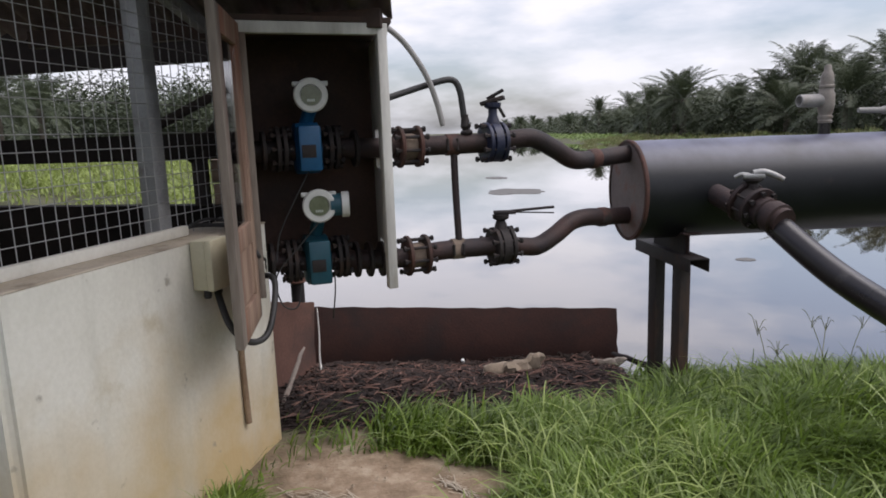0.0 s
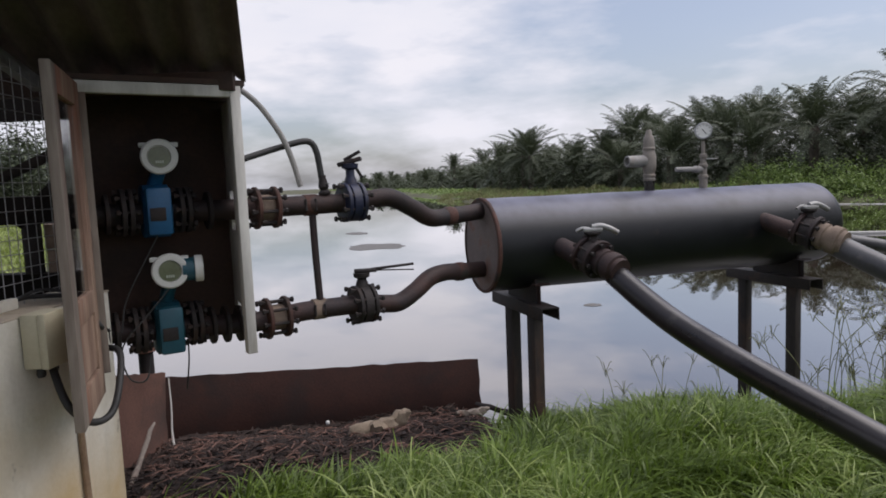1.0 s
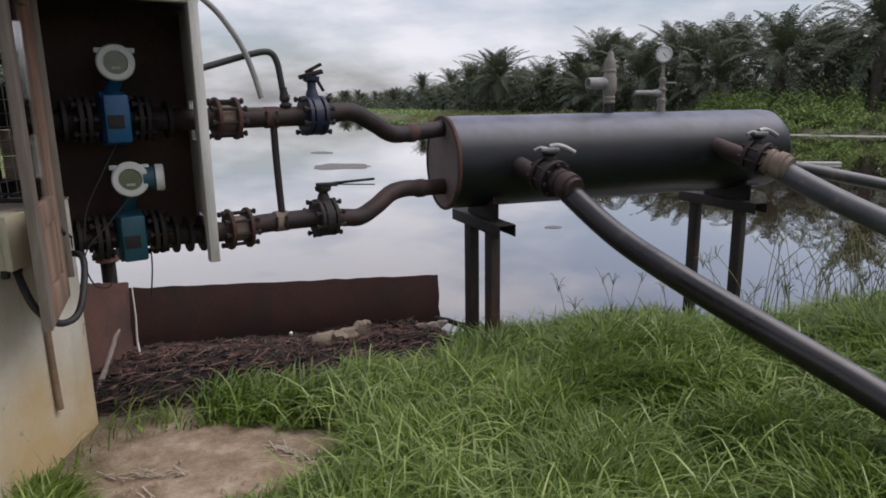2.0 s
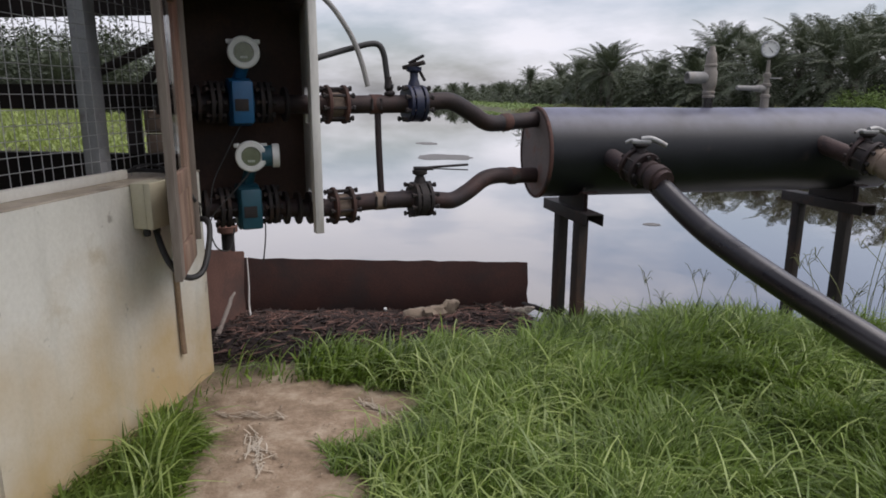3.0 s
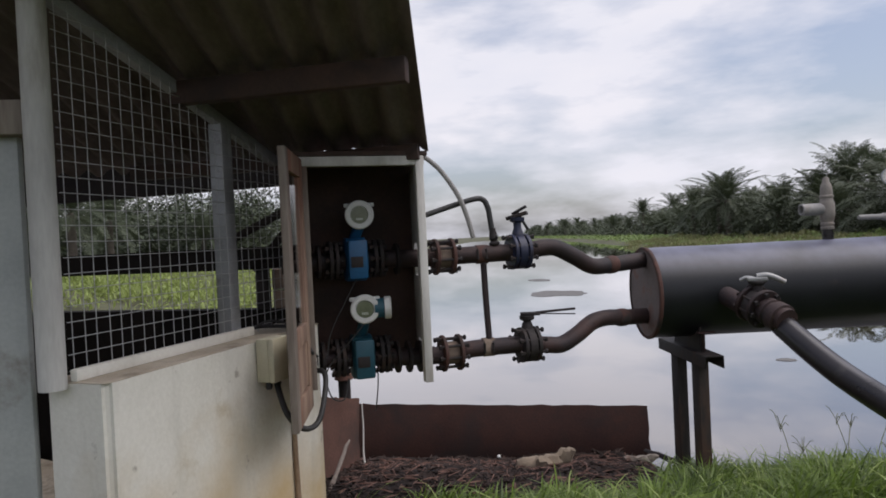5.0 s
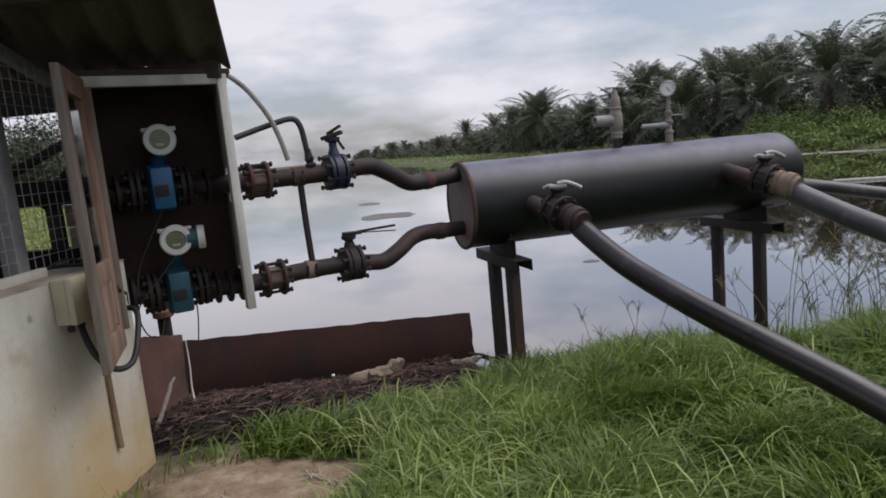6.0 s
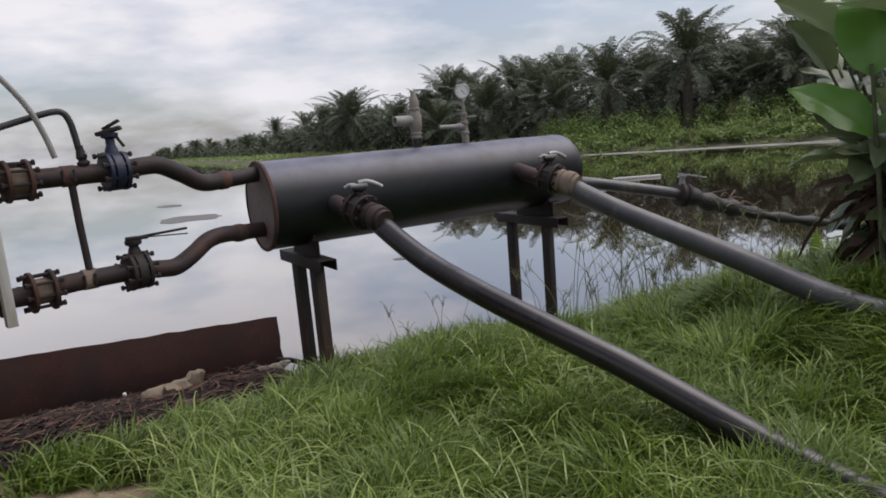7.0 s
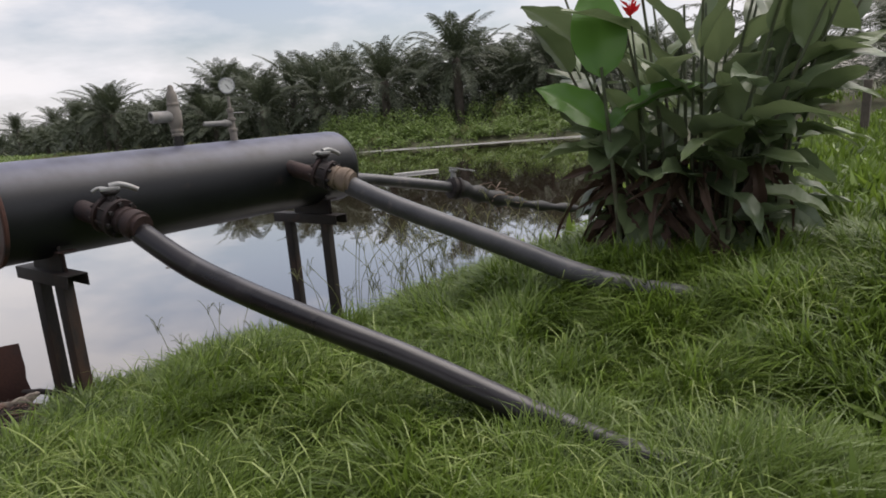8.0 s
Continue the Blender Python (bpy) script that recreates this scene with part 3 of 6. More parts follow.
def mesh_screen():
    base = WALL_A - WALL_OUT * 0.15
    t = thing("mesh_screen", base + UP * WALL_TOP, "galvanised welded wire mesh screen on the dwarf wall", "mesh screen")
    length, z0 = 1.32, WALL_TOP + 0.004

    def top(s):
        return 2.585 - 0.32 * s
    step, r = 0.052, 0.0017
    s = 0.02
    while s < length:
        q = base + WALL_DIR * s
        bend = 0.004 * math.sin(s * 40)
        bm = bmesh.new()
        add_cyl(bm, q + UP * z0 + WALL_OUT * bend, q + UP * top(s), r, 5)
        part("wire", bm, M_WIRE, t)
        s += step
    z = z0 + 0.03
    while z < 2.57:
        e = min(length, (2.585 - z) / 0.32)
        pts = [base + WALL_DIR * (e * k / 6) + UP * (z + 0.004 * noise.noise(V((k, z * 7, 0)))) + WALL_OUT * 0.004 for k in range(7)]
        if e > 0.06:
            bm = bmesh.new()
            add_tube(bm, pts, r, 5, 1, False)
            part("wire", bm, M_WIRE, t)
        z += step
    for name, s0, w, h0, mat, lab in (("post", -0.03, 0.05, 2.55, M_WHITEWOOD, "white painted corner post"), ("post", 0.89, 0.07, 2.29, M_GALV, "grey steel post")):
        bm = bmesh.new()
        q = base + WALL_DIR * s0 - WALL_OUT * 0.035
        if s0 < 0:
            add_cyl(bm, q + UP * (WALL_TOP - 0.02), q + UP * (h0 + 0.3), 0.042, 20)
        else:
            add_box(bm, q + UP * (z0 + h0) / 2, (w, w, h0 - z0), basis(UP, WALL_DIR), 0.004)
        part(name, bm, mat, t, lab)
    bm = bmesh.new()
    q = base + WALL_DIR * 1.0 - WALL_OUT * 0.12
    add_box(bm, q + UP * (z0 + 2.25) / 2, (0.04, 0.04, 2.25 - z0), basis(UP, WALL_DIR), 0.004)
    part("post", bm, M_PLY, t, "dark timber post")
    bm = bmesh.new()
    a, b = base - WALL_OUT * 0.03 + UP * (top(0) + 0.0), base - WALL_OUT * 0.03 + WALL_DIR * length + UP * top(length)
    add_box(bm, (a + b) / 2, (0.045, 0.05, (b - a).length), basis(b - a), 0.004)
    part("top_rail", bm, M_GALV, t, "sloping grey steel rail")
    bm = bmesh.new()
    a, b = base + WALL_OUT * 0.018 + UP * (z0 + 0.016), base + WALL_OUT * 0.018 + WALL_DIR * 0.98 + UP * (z0 + 0.016)
    add_box(bm, (a + b) / 2, (0.03, 0.04, (b - a).length), basis(b - a), 0.006)
    part("bottom_strip", bm, M_WALL, t, "cream mortar fillet")


ROOF_C = V((-0.205, 3.49, 2.172))
ROOF_UP = V((-0.050, -0.95, 0.30))
ROOF_LEFT = V((-0.968, 0.25, 0.0))


def shed_roof():
    up, left = ROOF_UP.normalized(), ROOF_LEFT.normalized()
    nrm = left.cross(up).normalized()
    if nrm.z < 0:
        nrm = -nrm
    n, period, depth = 480, 0.16, 0.026
    vs, fs = [], []
    for layer in (0.0, 0.003):
        for j, d in enumerate((0.0, 1.1, 3.4)):
            for i in range(n + 1):
                s = 5.6 * i / n
                ph = (s / period) % 1.0
                h = depth * (1 - math.cos(2 * math.pi * ph)) * (1 + 0.25 * noise.noise(V((s * 3, d, 7))))
                vs.append(ROOF_C + left * s + up * d + nrm * (h + layer))
    w = n + 1
    for base in (0, 3 * w):
        for j in range(2):
            for i in range(n):
                fs.append((base + j * w + i, base + j * w + i + 1, base + (j + 1) * w + i + 1, base + (j + 1) * w + i))
    for i in range(n):
        fs.append((i, i + 1, 3 * w + i + 1, 3 * w + i))
    for j in range(2):
        fs.append((j * w, (j + 1) * w, 3 * w + (j + 1) * w, 3 * w + j * w))
    roof = tagged(raw("roof", vs, fs, M_ROOF), "brown weathered corrugated roof sheet of shed", "roof", kind="structure")
    bm = bmesh.new()
    a = V((-0.285, 2.655, 2.372))
    b = a + left * 1.0
    add_box(bm, (a + b) / 2, (0.055, 0.095, (b - a).length), basis(b - a), 0.004)
    # dark plywood colour stands for the shade under the roof on this purlin
    part("purlin", bm, M_PLY, roof, "rough timber purlin end with roof shade in its colour")
    bm = bmesh.new()
    a = ROOF_C + up * 0.1 - nrm * 0.045 + left * 0.04
    b = a + left * 1.6
    add_box(bm, (a + b) / 2, (0.05, 0.075, (b - a).length), basis(b - a), 0.004)
    part("eave_beam", bm, M_PLY, roof, "dark timber eave beam")
    bm = bmesh.new()
    a = ROOF_C + up * 2.2 - nrm * 0.06
    b = a + left * 3.2
    add_box(bm, (a + b) / 2, (0.05, 0.1, (b - a).length), basis(b - a), 0.004)
    part("purlin", bm, M_TIMBER, roof)


def shed_inside():
    """Slab, far parapet, rail and back wall that close the shed."""
    u, o = WALL_DIR, -WALL_OUT
    c = WALL_A
    bm = bmesh.new()
    pts = [c + o * 0.26, WALL_B + o * 0.26 - u * 0.02, WALL_B + u * 0.6 + o * 3.2, c + o * 3.2]
    add_prism(bm, pts, V((0, 0, 0.1)), V((0, 0, 0.42)))
    tagged(part("floor_slab", bm, M_CAP), "dark dusty cement floor of shed", "floor", kind="structure")
    # parapet, rail and lintel carry the interior's shade in their black colour
    bm = bmesh.new()
    a = WALL_B + u * 0.55 + o * 0.35
    add_prism(bm, [a, a + o * 2.8, a + o * 2.8 + u * 0.1, a + u * 0.1], V((0, 0, 0.2)), V((0, 0, 1.36)))
    tagged(part("wall_pond_side", bm, M_SHED_SHADE), "timber parapet coloured near black for shade", "wall", kind="structure")
    bm = bmesh.new()
    add_prism(bm, [a, a + o * 2.8, a + o * 2.8 + u * 0.06, a + u * 0.06], V((0, 0, 1.60)), V((0, 0, 1.735)))
    add_prism(bm, [a, a + o * 2.8, a + o * 2.8 + u * 0.06, a + u * 0.06], V((0, 0, 2.09)), V((0, 0, 2.42)))
    for p, q in ((V((-1.36, 4.02, 1.78)), V((-1.02, 4.02, 1.945))), (V((-1.24, 4.02, 1.60)), V((-1.03, 4.02, 1.83)))):
        add_box(bm, (p + q) / 2, (0.03, 0.045, (q - p).length), basis(q - p), 0.003)
    tagged(part("rail_beams", bm, M_SHED_SHADE), "timber rail and lintel coloured near black for shade", "beam", kind="structure")
    # back wall added to close the shed and keep its inside dark
    bm = bmesh.new()
    a = c + o * 3.2 - u * 1.0
    add_prism(bm, [a, a + u * 3.0, a + u * 3.0 + o * 0.1, a + o * 0.1], V((0, 0, 0.0)), V((0, 0, 3.3)))
    tagged(part("wall_back", bm, M_SHED_SHADE), "added near black back wall that darkens the shed", "wall", kind="structure")


def steel_door():
    t = thing("steel_door", (-1.5, 2.2, 0.33), "grey green painted steel door beside the wall end", "door")
    bm = bmesh.new()
    a = WALL_A - WALL_OUT * 0.30
    d = (-WALL_DIR * 0.4 - WALL_OUT * 0.9).normalized()
    add_box(bm, a + d * 0.38 + UP * 1.25, (0.035, 1.85, 0.76), basis(d), 0.004)
    part("leaf", bm, M_JAMB, t)
    bm = bmesh.new()
    add_box(bm, a - WALL_DIR * 0.05 + UP * 2.18 - WALL_OUT * 0.05, (0.09, 0.11, 0.3), basis(d), 0.004)
    part("lintel", bm, M_TIMBER, t, "rough timber lintel")


shed_wall()
mesh_screen()
shed_roof()
shed_inside()
steel_door()


def block_pillar():
    """Short pillar of cement blocks at the pond side of the shed, a dark box hung beside it."""
    t = thing("block_pillar", (-1.12, 4.24, 0.42), "short brown cement block pillar inside the shed", "pillar")
    for k in range(9):
        bm = bmesh.new()
        add_box(bm, V((-1.12 + 0.003 * (k % 2), 4.24, 0.42 + 0.066 + 0.131 * k)), (0.125, 0.12, 0.122), Matrix.Rotation(0.24, 3, "Z"), 0.006)
        part("block", bm, M_FIBRE, t)
    t = thing("switch_box", (-1.235, 4.22, 1.33), "black metal switch box hung beside the block pillar", "box")
    bm = bmesh.new()
    add_box(bm, V((-1.235, 4.22, 1.47)), (0.085, 0.08, 0.27), Matrix.Rotation(0.24, 3, "Z"), 0.006)
    part("case", bm, M_IRON, t)
    bm = bmesh.new()
    add_box(bm, V((-1.225, 4.175, 1.47)), (0.07, 0.012, 0.25), Matrix.Rotation(0.24, 3, "Z"), 0.004)
    part("lid", bm, M_IRON, t)


block_pillar()

# ---- meter cabinet ----
CAB_R = V((-0.245, 3.42, 0))
CAB_X = V((0.970, 0.242, 0))
CAB_Y = V((-0.10, 0.995, 0))
CAB_W, CAB_D, CAB_TOP = 0.575, 0.52, 2.12


def cab(x, y, z):
    """A place in the cabinet: x from its right front post to the left, y inwards."""
    return CAB_R - CAB_X * x + CAB_Y * y + UP * z


def meter_cabinet():
    t = thing("meter_cabinet", cab(0.28, 0.2, 1.04), "open dark brown plywood meter cabinet with grey frame", "cabinet")
    rot = basis(UP, CAB_Y)
    bm = bmesh.new()
    add_box(bm, cab(0.015, 0, 1.575), (0.05, 0.04, 1.09), basis(UP, CAB_X) @ Matrix.Rotation(0, 3, "Z"), 0.003)
    part("front_post", bm, M_WHITEWOOD, t)
    bm = bmesh.new()
    add_box(bm, cab(CAB_W, 0, 1.575), (0.04, 0.04, 1.05), basis(UP, CAB_X), 0.003)
    part("front_post", bm, M_TIMBER, t)
    bm = bmesh.new()
    a, b = cab(-0.01, 0, CAB_TOP), cab(CAB_W + 0.02, 0, CAB_TOP)
    add_box(bm, (a + b) / 2, (0.04, 0.045, (b - a).length), basis(b - a), 0.003)
    part("top_rail", bm, M_WHITEWOOD, t)
    bm = bmesh.new()
    add_prism(bm, [cab(0, CAB_D, 1.1), cab(CAB_W + 0.05, CAB_D, 1.1), cab(CAB_W + 0.05, CAB_D, 2.17), cab(-0.02, CAB_D, 2.17)], V((0, 0, 0)), CAB_Y * 0.018)
    part("back_panel", bm, M_PLY, t)
    bm = bmesh.new()
    add_prism(bm, [cab(CAB_W + 0.02, 0.03, 1.1), cab(CAB_W + 0.02, CAB_D, 1.1), cab(CAB_W + 0.02, CAB_D, 2.12), cab(CAB_W + 0.02, 0.03, 2.12)], V((0, 0, 0)), -CAB_X * 0.018)
    part("side_panel", bm, M_PLY, t)
    bm = bmesh.new()
    # right side: upper board down to the lower pipe, notched round the pipes
    for y0, y1, z0, z1 in ((0.03, CAB_D, 1.72, 2.12), (0.03, 0.24, 1.15, 1.72), (0.40, CAB_D, 1.15, 1.72), (0.24, 0.40, 1.2, 1.54)):
        add_prism(bm, [cab(0.0, y0, z0), cab(0.0, y1, z0), cab(0.0, y1, z1), cab(0.0, y0, z1)], V((0, 0, 0)), -CAB_X * 0.018)
    part("side_panel", bm, M_WHITEWOOD, t)
    bm = bmesh.new()
    add_prism(bm, [cab(-0.03, -0.02, 2.145), cab(CAB_W + 0.05, -0.02, 2.145), cab(CAB_W + 0.05, CAB_D, 2.145), cab(-0.03, CAB_D, 2.145)], V((0, 0, 0)), UP * 0.02)
    part("top_panel", bm, M_PLY, t)
    # open door
    hinge = cab(CAB_W + 0.015, -0.02, 0)
    free = V((-0.80, 2.80, 0))
    d = (free - hinge)
    wide = d.length
    d.normalize()
    side = d.cross(UP)
    z0, z1 = 0.98, 2.13
    turn = Matrix((d, side, UP)).transposed()
    door = None
    for name, s0, s1, za, zb in (("door", 0, 0.075, z0, z1), ("stile", wide - 0.075, wide, z0, z1), ("rail", 0.075, wide - 0.075, z1 - 0.09, z1), ("rail", 0.075, wide - 0.075, z0, z0 + 0.11), ("rail", 0.075, wide - 0.075, 1.30, 1.38)):
        bm = bmesh.new()
        add_box(bm, hinge + d * (s0 + s1) / 2 + UP * (za + zb) / 2, (s1 - s0, 0.03, zb - za), turn, 0.003)
        ob = part(name, bm, M_TIMBER if name == "stile" else M_DOOR, door or t, "open weathered timber frame door" if door is None else "")
        door = door or ob
    bm = bmesh.new()
    add_box(bm, hinge + d * wide / 2 + UP * 1.2, (wide - 0.15, 0.012, 0.2), Matrix((d, side, UP)).transposed())
    part("door_panel", bm, M_DOOR, door)
    bm = bmesh.new()
    add_box(bm, hinge + d * wide / 2 + UP * 1.71, (wide - 0.15, 0.004, 0.66), Matrix((d, side, UP)).transposed())
    g = part("door_glass", bm, M_GLASS, door, "dusty clear glass", False)
    g.visible_shadow = False
    for z in (1.25, 1.9):
        bm = bmesh.new()
        add_cyl(bm, hinge + UP * z, hinge + UP * (z + 0.07), 0.008, 8)
        part("hinge", bm, M_IRON, door)


meter_cabinet()

# ---- pipework ----
TOP_LINE = [V((-0.98, 3.555, 1.635)), V((-0.6, 3.65, 1.638)), V((-0.21, 3.745, 1.632)), V((0.0, 3.79, 1.634)), V((0.27, 3.825, 1.638)), V((0.42, 3.85, 1.652)),
            V((0.50, 3.865, 1.645)), V((0.61, 3.90, 1.588)), V((0.72, 3.95, 1.530)), V((0.86, 4.02, 1.531)), V((1.09, 4.12, 1.545))]
LOW_LINE = [V((-0.98, 3.555, 1.15)), V((-0.6, 3.65, 1.125)), V((-0.21, 3.745, 1.098)), V((0.0, 3.79, 1.117)), V((0.29, 3.825, 1.120)), V((0.42, 3.85, 1.106)),
            V((0.505, 3.868, 1.103)), V((0.60, 3.897, 1.148)), V((0.70, 3.943, 1.207)), V((0.80, 3.99, 1.222)), V((0.92, 4.05, 1.212)), V((1.09, 4.12, 1.205))]
LINE_DIR = V((0.965, 0.24, 0)).normalized()
PIPE_R = 0.047


def bolts(parent, c, way, ring, length, r, n, turn=0.0, name="bolt", mat=None):
    """Separate bolts round an axis, on one shared mesh."""
    b = basis(way)
    bm = bmesh.new()
    add_lathe(bm, V((0, 0, -length / 2)), UP, [(0, r * 1.7), (0.012, r * 1.7), (0.0121, r), (length - 0.0121, r), (length - 0.012, r * 1.7), (length, r * 1.7)] if length > 0.05 else [(0, r), (length, r)], 6)
    me = bpy.data.meshes.new(name)
    bmesh.ops.recalc_face_normals(bm, faces=bm.faces)
    bm.to_mesh(me)
    bm.free()
    me.materials.append(mat or M_IRON)
    for k in range(n):
        a = 2 * math.pi * k / n + turn
        ob = new(name, me)
        ob.parent = parent
        ob.matrix_parent_inverse = parent.matrix_basis.inverted()
        ob.matrix_basis = Matrix.Translation(c + b @ V((ring * math.cos(a), ring * math.sin(a), 0))) @ b.to_4x4()


def flange_disc(parent, c, way, r=0.098, w=0.02, mat=None, name="flange"):
    bm = bmesh.new()
    d = V(way).normalized()
    add_lathe(bm, c - d * w / 2, d, [(0, r - 0.003), (0.003, r), (w - 0.003, r), (w, r - 0.003)], 32)
    return part(name, bm, mat or M_RUSTRED, parent)


def pipe_line(points, label, coupling_at, valve_x):
    t = thing("steel_pipe", points[2] - UP * 0.05, label, "pipe", "pipes between meters and tank")
    bm = bmesh.new()
    add_tube(bm, points, PIPE_R, 24, 8)
    part("run", bm, M_RUST, t)
    d = LINE_DIR
    # bolted coupling
    for s in (-0.045, 0.045):
        f = flange_disc(t, coupling_at + d * s, d, 0.099, 0.018)
    bolts(t, coupling_at, d, 0.082, 0.165, 0.008, 8, 0.2, "tie_bolt", M_IRON)
    bm = bmesh.new()
    add_lathe(bm, coupling_at - d * 0.04, d, [(0, 0.056), (0.02, 0.062), (0.06, 0.062), (0.08, 0.056)], 24)
    part("sleeve", bm, M_FIBRE, t)
    # weld bead near the tank
    for q, e in ((points[-2], points[-1]),):
        bm = bmesh.new()
        dd = (e - q).normalized()
        add_lathe(bm, q - dd * 0.05, dd, [(0, 0.049), (0.015, 0.053), (0.05, 0.053), (0.065, 0.049)], 24)
        part("weld_band", bm, M_RUSTRED, t, "pale scraped weld band")
    return t


def butterfly_valve(c, mat, tall, label, lever):
    """Wafer valve between two flanges with bolts, a neck and a lever."""
    d = LINE_DIR
    t = thing("butterfly_valve", c, label, "valve", "valves on the steel pipes")
    bm = bmesh.new()
    add_lathe(bm, c - d * 0.026, d, [(0, 0.088), (0.006, 0.096), (0.046, 0.096), (0.052, 0.088)], 30)
    body = part("body", bm, mat, t)
    for s in (-0.04, 0.04):
        flange_disc(t, c + d * s, d, 0.098, 0.02, M_IRON if mat is M_IRON else mat)
    bolts(t, c, d, 0.087, 0.16, 0.008, 8, 0.39)
    bm = bmesh.new()
    add_lathe(bm, c + UP * 0.08, UP, [(0, 0.036), (0.03, 0.03), (0.05, 0.022), (tall - 0.02, 0.022), (tall - 0.01, 0.04), (tall + 0.01, 0.042), (tall + 0.012, 0.02)], 18)
    part("neck", bm, mat, t)
    head = c + UP * (0.08 + tall + 0.02)
    side = d.cross(UP)
    bm = bmesh.new()
    if lever == "flat":
        w = (d * 0.9 - side * -0.3).normalized()
        add_box(bm, head + w * 0.02, (0.05, 0.018, 0.11), basis(w), 0.004)
        add_box(bm, head + w * 0.16 + UP * 0.012, (0.024, 0.012, 0.22), basis(w + UP * 0.06), 0.003)
        add_box(bm, head + w * 0.17 - UP * 0.006, (0.014, 0.006, 0.2), basis(w - UP * 0.05), 0.002)
    else:
        w = (d * 0.8 + side * 0.5).normalized()
        add_box(bm, head, (0.06, 0.02, 0.12), basis(w + UP * 0.25), 0.004)
        add_box(bm, head + d * 0.03 - UP * 0.025 , (0.014, 0.014, 0.13), basis(V((0.5, 0.1, -0.85))), 0.003)
        add_box(bm, head + UP * 0.03 + d * 0.015, (0.035, 0.014, 0.09), basis(w + UP * 0.5), 0.003)
    part("lever", bm, M_IRON, t, "corroded lever")
    return t


top_pipe = pipe_line(TOP_LINE, "upper rust brown steel pipe with bolted coupling", V((-0.148, 3.760, 1.633)), 0.27)
low_pipe = pipe_line(LOW_LINE, "lower rust brown steel pipe with bolted coupling", V((-0.13, 3.764, 1.106)), 0.29)
butterfly_valve(V((0.275, 3.826, 1.638)), M_BLUE, 0.10, "dark blue painted butterfly valve with corroded lever", "tilt")
butterfly_valve(V((0.305, 3.828, 1.119)), M_IRON, 0.07, "black corroded butterfly valve with flat lever", "flat")


def bypass_pipe():
    t = thing("bypass_pipe", (0.075, 3.80, 1.12), "thin rusty upright pipe joining both steel pipes", "pipe")
    bm = bmesh.new()
    add_tube(bm, [V((0.074, 3.80, 1.62)), V((0.078, 3.80, 1.40)), V((0.088, 3.80, 1.13))], 0.0175, 14, 6)
    part("run", bm, M_RUST, t)
    for q in (TOP_LINE[3] + V((0.066, 0.016, 0)), LOW_LINE[3] + V((0.08, 0.016, 0.003))):
        bm = bmesh.new()
        add_lathe(bm, q - LINE_DIR * 0.035, LINE_DIR, [(0, 0.048), (0.003, 0.052), (0.067, 0.052), (0.07, 0.048)], 24)
        part("saddle_clamp", bm, M_RUSTRED if q.z > 1.4 else M_FIBRE, t)
        for s in (-0.025, 0.025):
            bm = bmesh.new()
            add_cyl(bm, q + LINE_DIR * s - V((0, 0.05, 0)) - UP * 0.025, q + LINE_DIR * s - V((0, 0.05, 0)) + UP * 0.03, 0.007, 8)
            part("clamp_bolt", bm, M_IRON, t)


def bleed_hose():
    t = thing("bleed_hose", (0.13, 3.8, 1.69), "dark rubber bleed hose with a small tap on the upper pipe", "hose")
    bm = bmesh.new()
    add_tube(bm, [V((-0.23, 3.72, 1.862)), V((-0.14, 3.75, 1.89)), V((-0.06, 3.775, 1.914)), V((0.045, 3.79, 1.940)), V((0.090, 3.797, 1.932)), V((0.112, 3.8, 1.89)), V((0.122, 3.803, 1.83)), V((0.13, 3.805, 1.76))], 0.0155, 12, 8)
    part("hose", bm, M_BLACK, t)
    bm = bmesh.new()
    add_lathe(bm, V((0.142, 3.805, 1.675)), V((-0.1, 0, 1)), [(0, 0.02), (0.012, 0.03), (0.02, 0.03), (0.03, 0.018), (0.045, 0.026), (0.065, 0.022), (0.09, 0.017), (0.1, 0.02)], 14)
    part("tap", bm, M_IRON, t)
    bm = bmesh.new()
    add_box(bm, V((0.155, 3.79, 1.735)), (0.012, 0.05, 0.008), None, 0.002)
    part("tap_handle", bm, M_STEEL, t)
    t2 = thing("conduit_hose", (-0.29, 3.75, 2.2), "grey flexible hose hanging from the roof corner", "hose")
    bm = bmesh.new()
    add_tube(bm, [V((-0.42, 3.66, 2.215)), V((-0.33, 3.68, 2.212)), V((-0.25, 3.69, 2.185)), V((-0.18, 3.705, 2.135)), V((-0.122, 3.72, 2.071)), V((-0.05, 3.738, 1.956)), V((-0.006, 3.748, 1.838)), V((0.022, 3.756, 1.725))], 0.0135, 10, 8)
    part("hose", bm, M_PVC, t2)


bypass_pipe()
bleed_hose()


